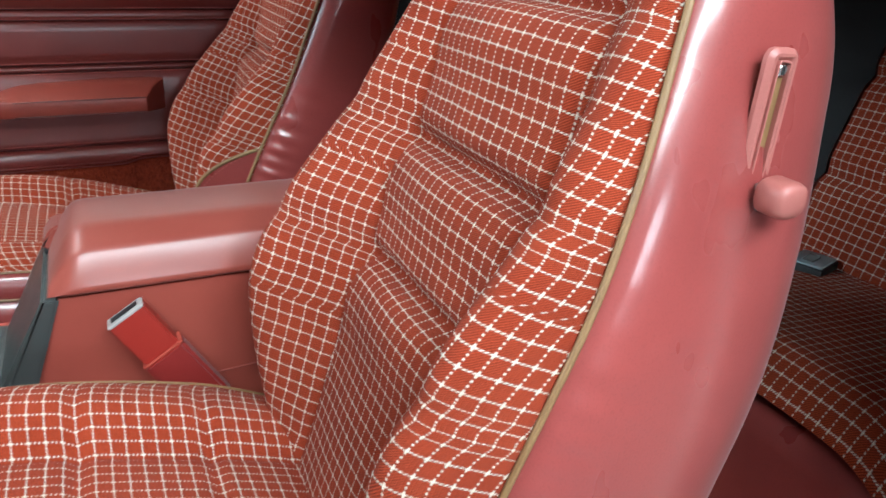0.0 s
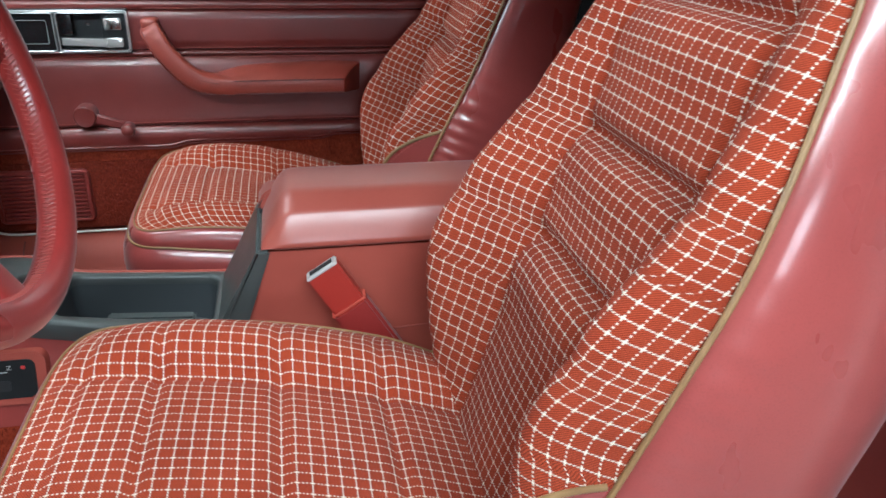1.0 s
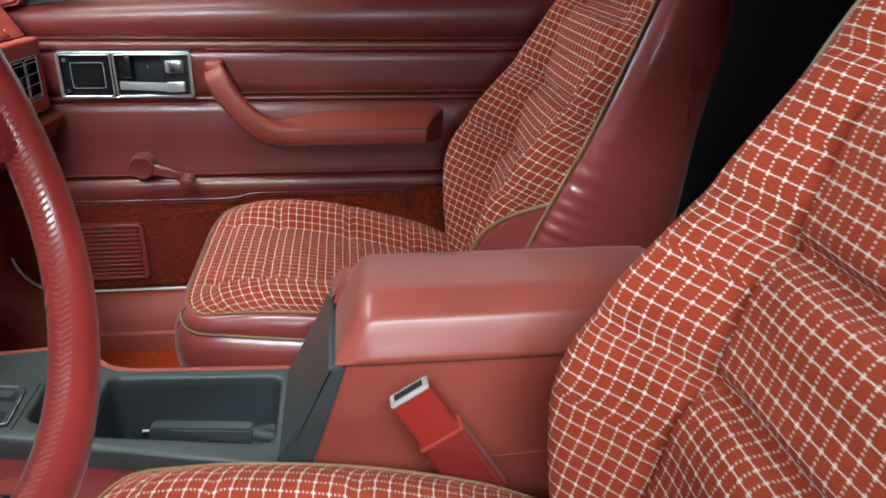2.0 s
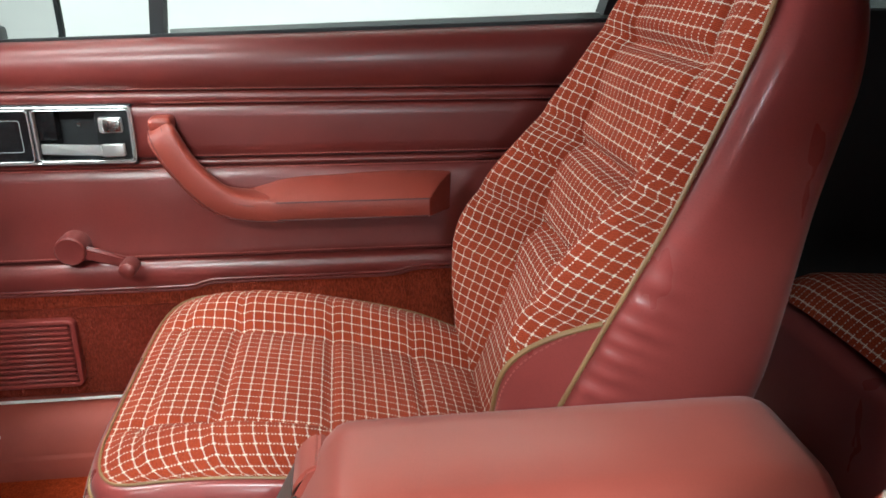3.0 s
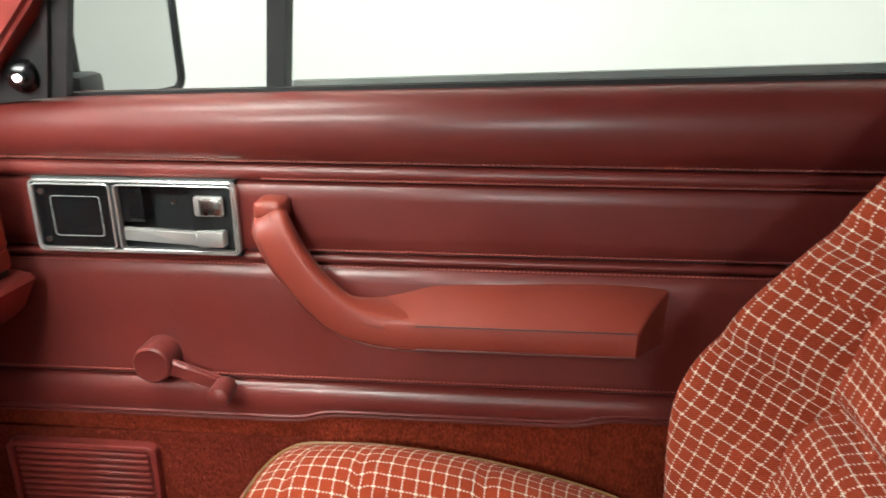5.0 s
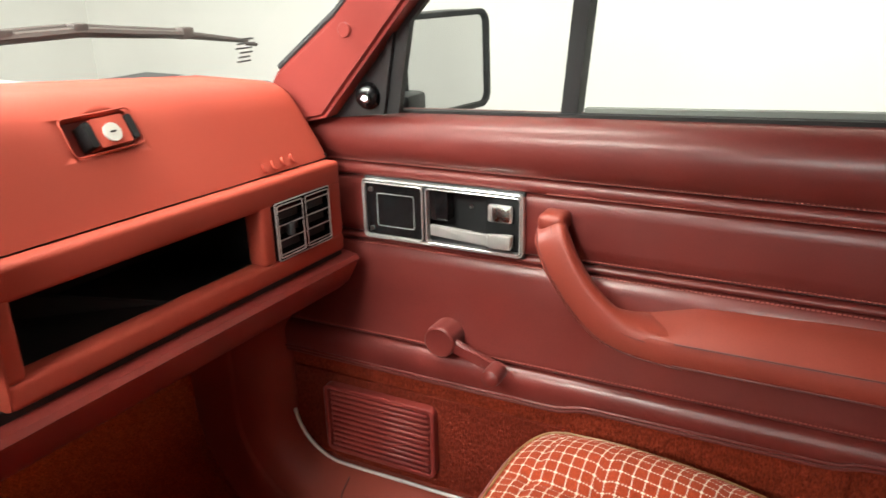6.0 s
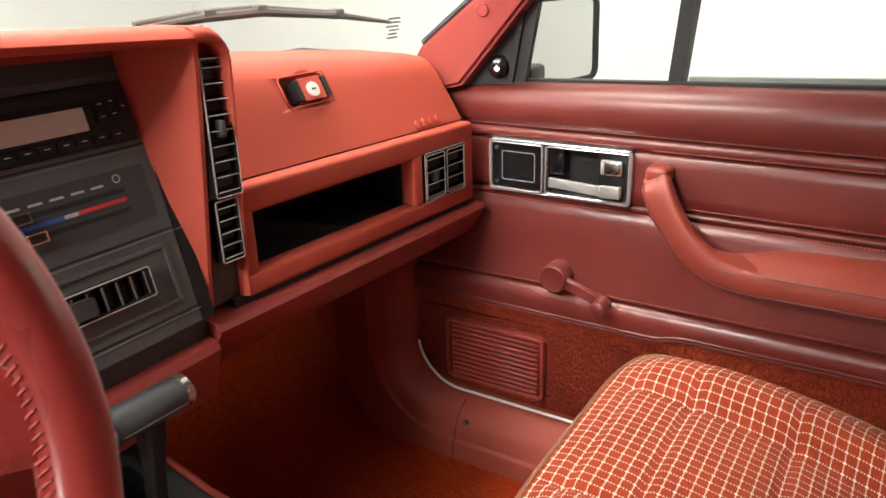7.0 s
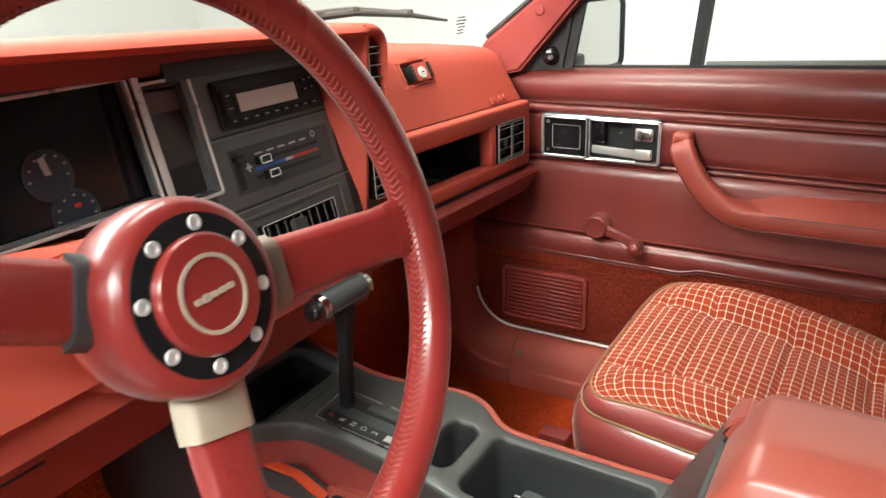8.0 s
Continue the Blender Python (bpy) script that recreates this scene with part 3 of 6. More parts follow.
part("pull_root", bm, ARMV, arm)
for off in (0.0060, -0.0150):
    pts = []
    for i in range(29):
        t = i / 28
        cx, cz = arm_section(t)
        ax, az = arm_section(min(1, t + 0.01))
        bx_, bz_ = arm_section(max(0, t - 0.01))
        d = Vector((ax - bx_, 0, az - bz_)).normalized()
        yo = smooth_table(t, [0, 0.1, 0.4, 0.7, 1.0], [0.672, 0.655, 0.646, 0.642, 0.6395])
        pts.append(Vector((cx, yo + 0.0012, cz)) + Vector((-d.z, 0, d.x)) * off * (1 + 0.15 * t))
    part("seam", tube(bmesh.new(), pts, 0.0009, 6), SEAM, arm)
bm = bmesh.new()


def rest_top(x):
    return smooth_table(x, [0.16, 0.185, 0.22, 0.30, 0.40, 0.465], [0.594, 0.600, 0.609, 0.613, 0.616, 0.611])


def rest_prof(x):
    e = 0.007 * max(0.0, 1 - (x - 0.150) / 0.060) ** 2
    top = rest_top(x)
    return [(0.71, top + 0.002), (0.694, top), (0.686, top - 0.0012), (0.660, top - 0.010), (0.6425 + e, 0.5915), (0.6395 + e, 0.5895), (0.638 + e, 0.5860), (0.638 + e, 0.5640), (0.6395 + e, 0.5605), (0.643 + e, 0.5585), (0.71, 0.550)]


# the end is cut off slanting towards the door
rows = []
xs = list(np.linspace(0.152, 0.36, 18)) + list(np.linspace(0.370, 0.434, 8))
for x in xs:
    k = max(0.0, (x - 0.36) / 0.074)
    rows.append([bm.verts.new((x + 0.60 * k * (y - 0.638), y, z)) for y, z in rest_prof(x)])
for q, w in zip(rows, rows[1:]):
    for j in range(len(q) - 1):
        bm.faces.new((q[j], q[j + 1], w[j + 1], w[j]))
last = [bm.verts.new(v.co + Vector((0.0028, 0, 0)) + (Vector((0, 0.664, 0.580)) - Vector((0, v.co.y, v.co.z))) * 0.07) for v in rows[-1]]
for j in range(len(last) - 1):
    bm.faces.new((rows[-1][j], rows[-1][j + 1], last[j + 1], last[j]))
bm.faces.new(last)
part("rest_pad", bm, ARMV, arm, "padded arm surface", smooth=24)
part("seam", tube(bmesh.new(), [(x, 0.6385, 0.5885) for x in np.linspace(0.205, 0.434, 20)], 0.0012, 5), SEAM, arm)
part("seam", tube(bmesh.new(), [(x, 0.6385, 0.5610) for x in np.linspace(0.205, 0.433, 20)], 0.0012, 5), SEAM, arm)

# inside handle in its chrome surround
HM = Matrix.Translation((-0.1165, 0.701, 0.683)) @ Matrix.Rotation(radians(90), 4, "X")
bezel = part("handle_bezel", ring_frame(bmesh.new(), HM, 0.238, 0.085, 0.008, 0.0030, 0.009, 0.0012), BRIGHT, door, "chrome rectangular handle surround")
for c_, w_ in ((-0.1855, 0.091), (-0.068, 0.135)):
    part("chrome_rim", ring_frame(bmesh.new(), Matrix.Translation((c_, 0.7, 0.683)) @ Matrix.Rotation(radians(90), 4, "X"), w_, 0.077, 0.006, 0.0019, 0.0100, 0.0007), BRIGHT, bezel)
part("divider", B(-0.1395, -0.1360, 0.6940, 0.700, 0.646, 0.720, bevel=0.001), BLACK, bezel)
part("blank_plate", B(-0.229, -0.140, 0.694, 0.706, 0.647, 0.719), BLACKG, bezel, "black blanking plate")
part("plate_line", ring_frame(bmesh.new(), Matrix.Translation((-0.183, 0.694, 0.683)) @ Matrix.Rotation(radians(90), 4, "X"), 0.058, 0.047, 0.004, 0.0008, 0.0008, 0.0002), GREYP, bezel)
for x, z in ((-0.221, 0.711), (-0.221, 0.655)):
    part("screw_head", disc(bmesh.new(), (x, 0.6935, z), (0, -1, 0), 0.0034, 0.003, 14), STEEL, bezel)
part("recess", B(-0.234, 0.001, 0.724, 0.730, 0.640, 0.726), VOID, bezel, "black recessed cup")
for a in ((-0.234, 0.001, 0.700, 0.726, 0.638, 0.6455), (-0.234, 0.001, 0.700, 0.726, 0.7205, 0.7275), (-0.009, 0.001, 0.700, 0.726, 0.64, 0.726)):
    part("recess_wall", B(*a), BLACK, bezel)
part("recess_plate", B(-0.052, -0.006, 0.6995, 0.7055, 0.647, 0.719, bevel=0.001), RADIOB, bezel)
part("recess_block", B(-0.134, -0.108, 0.7005, 0.7235, 0.675, 0.719, bevel=0.002), BLACKG, bezel)
part("screw_head", disc(bmesh.new(), (-0.082, 0.7225, 0.694), (0, -1, 0), 0.003, 0.003, 12), STEEL, bezel)
bm = bmesh.new()
prism(bm, [(-0.129, 0.690, 0.672), (-0.045, 0.688, 0.669), (-0.040, 0.686, 0.671), (-0.012, 0.690, 0.671), (-0.012, 0.690, 0.653), (-0.040, 0.686, 0.651), (-0.046, 0.688, 0.653), (-0.129, 0.690, 0.657)], (0, 0.007, 0))
bmesh.ops.bevel(bm, geom=bm.edges[:], offset=0.0012, segments=2, affect="EDGES")
part("lever", bm, BRIGHT, bezel, "chrome door lever")
part("lever_grip", B(-0.043, -0.012, 0.683, 0.690, 0.6525, 0.672, bevel=0.003), BRIGHT, bezel)
part("lock_slide", B(-0.046, -0.012, 0.689, 0.698, 0.686, 0.710, bevel=0.004), BRIGHT, bezel, "chrome lock slide")
part("slide_face", B(-0.038, -0.014, 0.6875, 0.690, 0.689, 0.707, bevel=0.002), STEEL, bezel)

# window crank
crank = new("window_crank")
crank.parent = door
crank.matrix_parent_inverse = door.matrix_world.inverted()
tagged(crank, "dark red plastic window crank")
part("crank_hub", lathe(bmesh.new(), (-0.106, 0.685, 0.514), (0, -1, 0), [(0.023, -0.03), (0.0235, 0.014), (0.0225, 0.0215), (0.020, 0.0235), (0.017, 0.0228), (0.002, 0.0232)], 32), VINYL, crank)
bm = bmesh.new()
prism(bm, [(-0.104, 0.666, 0.5235), (-0.085, 0.666, 0.520), (-0.024, 0.666, 0.4985), (-0.012, 0.666, 0.491), (-0.014, 0.666, 0.482), (-0.030, 0.666, 0.4815), (-0.090, 0.666, 0.4995), (-0.104, 0.666, 0.500)], (0, 0.010, 0))
bmesh.ops.bevel(bm, geom=bm.edges[:], offset=0.003, segments=2, affect="EDGES")
part("crank_arm", bm, VINYL, crank)
part("crank_knob", lathe(bmesh.new(), (-0.022, 0.660, 0.488), (0, -1, 0), [(0.013, -0.01), (0.0135, 0.010), (0.012, 0.019), (0.007, 0.022)], 24), VINYL, crank)

# window, its frame and the outside mirror
part("sill_seal", prism(bmesh.new(), [(-0.22, 0.726, 0.805), (0.73, 0.726, 0.838), (0.73, 0.726, 0.845), (-0.22, 0.726, 0.814)], (0, 0.014, 0)), RUBBER, door, "black rubber seal")
part("sill_moulding", prism(bmesh.new(), [(0.06, 0.744, 0.815), (0.73, 0.744, 0.838), (0.73, 0.744, 0.853), (0.06, 0.744, 0.828)], (0, 0.012, 0)), SILL, door)
win = part("window_pane", B(-0.20, 0.73, 0.748, 0.752, 0.80, 1.22), GLASS, door, "clear side window")
win.visible_shadow = False
bm = bmesh.new()
prism(bm, [(0.031, 0.735, 0.80), (0.051, 0.735, 0.80), (0.088, 0.735, 1.22), (0.067, 0.735, 1.22)], (0, 0.03, 0))
part("division_bar", bm, RUBBER, door, "black vertical window bar")
bm = bmesh.new()
prism(bm, [(0.712, 0.72, 0.85), (0.735, 0.72, 0.85), (0.835, 0.70, 1.22), (0.810, 0.70, 1.22)], (0, 0.04, 0))
part("window_channel", bm, RUBBER, door, "black window channel")
bm = bmesh.new()
prism(bm, [(x, 0.704, z) for x, z in ((-0.285, 0.803), (-0.178, 0.815), (-0.156, 0.930), (-0.19, 0.945))], (0, 0.012, 0))
prism(bm, [(x, 0.704, z) for x, z in ((-0.19, 0.945), (-0.156, 0.930), (0.098, 1.20), (0.055, 1.20))], (0, 0.012, 0))
part("mirror_sail", bm, RUBBER, door, "black triangular mirror patch")
part("sail_rib", prism(bmesh.new(), [(x, 0.697, z) for x, z in ((-0.203, 0.813), (-0.196, 0.813), (-0.172, 0.940), (-0.180, 0.940))], (0, 0.008, 0)), RUBBER, door)
part("adjuster", lathe(bmesh.new(), (-0.221, 0.704, 0.836), (0.35, -1, 0.1), [(0.018, -0.004), (0.018, 0.004), (0.013, 0.007), (0.013, 0.014), (0.008, 0.016)], 24), BLACKG, door, "round mirror adjuster")
part("adjuster_tip", lathe(bmesh.new(), (-0.215, 0.686, 0.836), (0.35, -1, 0.1), [(0.006, 0.0), (0.006, 0.008), (0.004, 0.011)], 16), CHROME, door)
mirror = new("side_mirror")
mirror.parent = door
mirror.matrix_parent_inverse = door.matrix_world.inverted()
tagged(mirror, "black outside mirror beyond the glass")
MM = Matrix.Translation((-0.199, 0.89, 0.858)) @ Vector((0.976, -0.217, 0.02)).to_track_quat("Z", "Y").to_matrix().to_4x4()
part("housing", slab(bmesh.new(), MM, 0.205, 0.150, 0.022, -0.06, 0.0), BLACK, mirror)
part("rim", ring_frame(bmesh.new(), MM, 0.207, 0.152, 0.023, 0.009, 0.008), BLACK, mirror)
part("glass", slab(bmesh.new(), MM, 0.192, 0.137, 0.016, 0.0005, 0.003), MIRROR, mirror, "silver mirror glass")
part("stalk", B(-0.24, -0.19, 0.755, 0.81, 0.80, 0.83, bevel=0.008), BLACK, mirror)
# pillar behind the door
bm = bmesh.new()
prism(bm, [(0.755, 0.70, 0.86), (0.86, 0.70, 0.86), (0.97, 0.66, 1.25), (0.85, 0.66, 1.25)], (0, 0.05, 0))
structure("rear_pillar_trim", bm, PLAST2, "red plastic pillar trim behind the door", "pillar")
# Rear side glass is out of view; its dark tint only keeps the rear dim.
structure("rear_window", B(0.90, 1.85, 0.738, 0.744, 0.84, 1.27), TINT, "unseen rear side window, darkened to block light", "window")
structure("rear_window", B(1.20, 1.85, -0.728, -0.722, 0.86, 1.27), TINT, "unseen rear side window, darkened to block light", "window")


# ---- seats ----
FACE0 = Vector((0.496, 0.0, 0.380))
LEAN = [0.385]
S_TAB = [0.0, 0.10, 0.20, 0.28, 0.36, 0.46, 0.54, 0.60, 0.64, 0.66]
W_TAB = [0.196, 0.208, 0.213, 0.213, 0.212, 0.208, 0.200, 0.172, 0.120, 0.050]


TAPER = [0.0, 1.0]


def back_w(s, y=0.0):
    """Half width of the backrest; its upper part draws in, more on the inner or outer side as TAPER says."""
    return smooth_table(s, S_TAB, W_TAB) - TAPER[1 if y > 0 else 0] * smooth_table(s, [0.0, 0.28, 0.38, 0.48, 0.58, 0.66], [0.0, 0.0, 0.012, 0.034, 0.052, 0.030])


def back_f(s, y):
    """How far the backrest's cloth stands forward of its base plane."""
    w = back_w(s, y)
    seam = min(0.116, w * 0.60)
    a = abs(y)
    bol = smooth_table(s, [0.0, 0.08, 0.16, 0.25, 0.34, 0.45, 0.55, 0.66], [0.030, 0.068, 0.092, 0.078, 0.048, 0.024, 0.014, 0.006])
    pip = smooth_table(s, [0.0, 0.2, 0.35, 0.66], [0.022, 0.016, 0.004, 0.0])
    if a > seam:
        t = (a - seam) / (w - seam)
        if t < 0.62:
            q = t / 0.62
            f = bol * (0.12 + 0.88 * (q * q * (3 - 2 * q)))
        else:
            q = (t - 0.62) / 0.38
            f = pip + (bol - pip) * (1 - q ** 2.6)
        for sv in (0.222, 0.355, 0.49):
            f -= 0.006 * dip(s, sv, 0.016) * (1 - t) ** 0.5
    else:
        f = bol * 0.12 * (a / seam) ** 6 + 0.010 * (1 - (a / seam) ** 2)
        for sv in (0.222, 0.345, 0.490):
            f -= 0.025 * dip(s, sv, 0.011) * (1 - 0.5 * (a / seam) ** 4)
            f += 0.007 * dip(s, sv - 0.045, 0.03)
    f -= 0.012 * dip(a, seam, 0.006)
    return f


def back_pt(s, y, f):
    up_ = Vector((math.sin(math.atan(LEAN[0])), 0, math.cos(math.atan(LEAN[0]))))
    p = FACE0 + up_ * s + Vector((-up_.z, 0, up_.x)) * f
    return Vector((p.x, y, p.z))


def cush_front(b):
    return 0.044 + 0.046 * (1 - math.sqrt(max(0.0, 1 - abs(b) ** 6)))


def cush_across(u):
    """Even steps across the cushion, drawn closer together towards its rounded corners."""
    return 0.5 * u + 0.5 * math.sin(u * math.pi / 2)


def cush_edge(x):
    return smooth_table(x, [0.04, 0.10, 0.17, 0.28, 0.40, 0.56], [0.446, 0.450, 0.4505, 0.438, 0.408, 0.350])


CX = [0.03, 0.06, 0.10, 0.17, 0.28, 0.40, 0.52, 0.56]
CZ = [0.440, 0.456, 0.468, 0.474, 0.458, 0.420, 0.372, 0.360]


def cush_z(x, y):
    a = abs(y)
    z = smooth_table(x, CX, CZ)
    depth = smooth_table(x, [0.05, 0.10, 0.16, 0.3, 0.5], [0.004, 0.016, 0.030, 0.036, 0.030])
    if a < 0.118:
        z -= depth * (1 - 0.18 * (1 - (a / 0.118) ** 2))
    else:
        t = (a - 0.118) / 0.100
        z -= depth * max(0, 1 - t * 2.4) ** 1.5
    z -= 0.007 * dip(a, 0.118, 0.007)
    for sx in (0.156, 0.281, 0.398):
        z -= (0.006 if a < 0.13 else 0.0025) * dip(x, sx, 0.007)
    x0 = cush_front(y / 0.218)
    z -= 0.005 * dip(x, x0 + 0.035, 0.006)
    w_ = max(0.0, 1 - (x - x0) / 0.05) ** 2
    r_ = min(1.0, max(0.0, (a - 0.165) / 0.053)) ** 2.2
    w_ = 1 - (1 - w_) * (1 - r_)
    return z * (1 - w_) + cush_edge(x) * w_


def make_seat(name, y0, label, lift=0.0, lean=0.385, draw=(0.0, 0.8), corner=0.222, folds=0.0019, deep=(0.172, 0.138, 0.122, 0.090)):
    seat = thing(name, (0.3, y0, 0.14), label, "car seat", "front seats")
    move = Vector((0, y0, lift))
    LEAN[0] = lean
    TAPER[0], TAPER[1] = draw
    # cushion cloth
    W = 0.218

    def cpt(a, b):
        u = cush_across(2 * b - 1)
        y = u * W
        x0 = cush_front(u)
        x = x0 + (0.555 - x0) * a
        return Vector((x, y, cush_z(x, y))) + move

    part("cushion", sheet(bmesh.new(), cpt, 84, 76, "arc"), CLOTH, seat, "red plaid cloth cushion", smooth=80)
    # leather sides in a loop round the cushion
    back_, fore = 0.555, cush_front(1)
    loop = [(back_ + (fore - back_) * k / 56, -W) for k in range(56)]
    loop += [(cush_front(cush_across(-1 + k / 38)), W * cush_across(-1 + k / 38)) for k in range(77)]
    loop += [(fore + (back_ - fore) * k / 56, W) for k in range(1, 57)]

    def outwards(i):
        p, q = loop[max(0, i - 2)], loop[min(len(loop) - 1, i + 2)]
        d = Vector((q[0] - p[0], q[1] - p[1], 0)).normalized()
        return Vector((-d.y, d.x, 0))

    def tuck(x):
        """The band narrows towards the front corners."""
        return smooth_table(x, [0.04, 0.09, 0.16, 0.30], [0.017, 0.013, 0.003, 0.0])

    def band(name, levels, mat, lab=""):
        b = bmesh.new()
        rows = []
        for i, (x, y) in enumerate(loop):
            o = outwards(i)
            rows.append([b.verts.new(Vector((x, y, cush_edge(x) + dz + tuck(x) * min(1.0, -dz / 0.036) if dz > -0.1 else 0.47 + dz)) + o * do + move) for do, dz in levels])
        for q, s in zip(rows, rows[1:]):
            for j in range(len(q) - 1):
                b.faces.new((q[j], q[j + 1], s[j + 1], s[j]))
        return part(name, b, mat, seat, lab, smooth=85)

    band("cushion_band", [(-0.003, -0.004), (0.002, -0.001), (0.006, -0.006), (0.0105, -0.018), (0.0125, -0.030), (0.0120, -0.036)], SEATV, "red leather band")
    band("cushion_skirt", [(0.012, -0.038), (0.0185, -0.045), (0.0235, -0.060), (0.0255, -0.078), (0.0240, -0.098), (0.016, -0.150), (0.002, -0.180), (-0.03, -0.20)], SEATV, "red leather skirt")
    for do, dz, r in ((0.001, 0.0005, 0.0015), (0.0135, -0.0375, 0.0018)):
        pts = []
        for i, (x, y) in enumerate(loop):
            pts.append(Vector((x, y, cush_edge(x) + dz + (tuck(x) if dz < 0 else 0.0))) + outwards(i) * do + move)
        part("piping", tube(bmesh.new(), pts, r, 7), PIPE, seat, "tan piping")
        part("seam", tube(bmesh.new(), [q + Vector((0, 0, -r * 1.5)) for q in pts], r * 0.5, 5), SEAM, seat)
    # base and rails
    part("seat_base", B(0.10, 0.56, y0 - 0.18, y0 + 0.18, 0.20, 0.34, bevel=0.02), PLAST2, seat)
    for s in (-0.17, 0.17):
        part("rail", B(0.06, 0.60, y0 + s - 0.018, y0 + s + 0.018, 0.14, 0.21, bevel=0.004), BLACK, seat)
    # backrest cloth
    def bpt(a, b):
        s = -0.035 + 0.695 * a
        y = (2 * b - 1) * back_w(max(0, s), 2 * b - 1)
        return back_pt(s, y, back_f(max(0.0, s), y)) + move

    part("backrest", sheet(bmesh.new(), bpt, 120, 84, "arc"), CLOTH, seat, "red plaid cloth backrest with raised side bolsters", smooth=80)
    # leather shell: sides and back
    b = bmesh.new()
    rows = []
    knots = [0, 0.35, 0.8, 1.4, 2, 2.4, 2.8, 3.2, 3.6, 4, 4.5, 5, 5.5, 6, 6.5, 7, 8]
    for i in range(181):
        s = -0.05 + 0.712 * i / 180
        ss = max(0, s)
        T = smooth_table(ss, [0.0, 0.10, 0.20, 0.27, 0.40, 0.50, 0.66], [0.200, 0.196, 0.187, *deep])
        g = smooth_table(ss, [0.0, 0.2, 0.35, 0.66], [0.022, 0.016, 0.004, 0.0])
        full = []
        for sg in (-1, 1):
            w = back_w(ss, sg)
            half = [(w - 0.004, g + 0.002), (w + 0.004, g - 0.004), (w + 0.013, g - 0.14 * T), (w + 0.017, -0.35 * T), (w + 0.016, -0.6 * T), (w + 0.008, -0.84 * T), (w - 0.008, -0.97 * T), (w - 0.03, -1.02 * T), (w * 0.5, -1.05 * T)]
            ks = list(range(9))
            side = []
            for k in knots:
                y, f = smooth_table(k, ks, [h[0] for h in half]), smooth_table(k, ks, [h[1] for h in half])
                r_ = g - f
                pull = math.exp(-((r_ - 0.022) / 0.020) ** 2) * math.exp(-((ss - 0.19) / 0.14) ** 4)
                y += folds * pull * (math.sin(ss * 270 + 2.0 * math.sin(ss * 31) + 9 * r_) + 0.5 * math.sin(ss * 133 + 1.0))
                side.append((sg * max(y, 0), f))
            full += side + [(0.0, -1.06 * T)] if sg < 0 else side[::-1]
        rows.append([b.verts.new(back_pt(s, y, f) + move) for y, f in full])
    for q, s in zip(rows, rows[1:]):
        for j in range(len(q) - 1):
            b.faces.new((q[j], q[j + 1], s[j + 1], s[j]))
    part("back_shell", b, SEATV, seat, "smooth red leather sides and back", smooth=70)
    pts = [back_pt(0.66 * k / 50, -back_w(0.66 * k / 50, -1) - 0.0015, 0.004 + smooth_table(0.66 * k / 50, [0.0, 0.2, 0.35, 0.66], [0.022, 0.016, 0.004, 0.0])) + move for k in range(51)]
    pts += [back_pt(0.66 * k / 50, back_w(0.66 * k / 50, 1) + 0.0015, 0.004 + smooth_table(0.66 * k / 50, [0.0, 0.2, 0.35, 0.66], [0.022, 0.016, 0.004, 0.0])) + move for k in range(50, -1, -1)]
    part("piping", tube(bmesh.new(), pts, 0.0026, 8), PIPE, seat, "tan piping")

    # leather corner patch at the foot of the bolster
    def edge_y(s):
        return -back_w(max(0, s)) + 0.048 * max(0.0, 1 - ((s + 0.03) / (corner + 0.032)) ** 1.25) ** 0.95

    def ppt(a, bb):
        s = -0.03 + (corner + 0.03) * a
        ss = max(0, s)
        y = -back_w(ss) + (edge_y(s) + back_w(ss)) * bb
        return back_pt(s, y, back_f(ss, y) + 0.004) + move

    part("corner_patch", sheet(bmesh.new(), ppt, 26, 14), SEATV, seat, "red leather corner patch", smooth=80)
    part("piping", tube(bmesh.new(), [ppt(k / 30, 1.0) + Vector((-0.001, 0, 0.0005)) for k in range(31)], 0.0030, 7), PIPE, seat, "tan piping")
    bm = bmesh.new()
    for k in range(44):
        p = ppt(k / 44, 0.80)
        q = ppt((k + 0.55) / 44, 0.80)
        tube(bm, [p, q], 0.0010, 4)
    tagged(part("stitching", bm, THREAD, seat, recalc=False), kind="stuff")
    return seat


drv = make_seat("driver_seat", -0.394, "driver's bucket seat in red plaid cloth and leather, tan piping", 0.030, 0.350, (0.75, 0.75), 0.147, 0.0004, (0.184, 0.166, 0.150, 0.105))
make_seat("passenger_seat", 0.402, "passenger's bucket seat in red plaid cloth and leather, tan piping")

# folding latch on the driver's seat side
lt, lb = Vector((0.7060, -0.6005, 0.851)), Vector((0.7010, -0.6100, 0.765))
up = (lt - lb).normalized()
latch = new("fold_latch")
latch.parent = drv
latch.matrix_parent_inverse = drv.matrix_world.inverted()
tagged(latch, "slotted backrest latch with a red knob")
LM = Matrix.Translation((lt + lb) / 2 + Vector((0, 0.006, 0))) @ Matrix(((up.z, up.x, 0, 0), (0, 0, -1, 0), (-up.x, up.z, 0, 0), (0, 0, 0, 1)))
part("slot_frame", ring_frame(bmesh.new(), LM, 0.025, 0.104, 0.007, 0.0080, 0.0062, 0.003), LATCHV, latch)
part("slot_lip", ring_frame(bmesh.new(), LM, 0.011, 0.090, 0.003, 0.0014, 0.0068, 0.0004), LATCHV, latch)
part("slot_plate", slab(bmesh.new(), LM, 0.009, 0.088, 0.003, -0.001, 0.003), PIPE, latch, "tan slot")
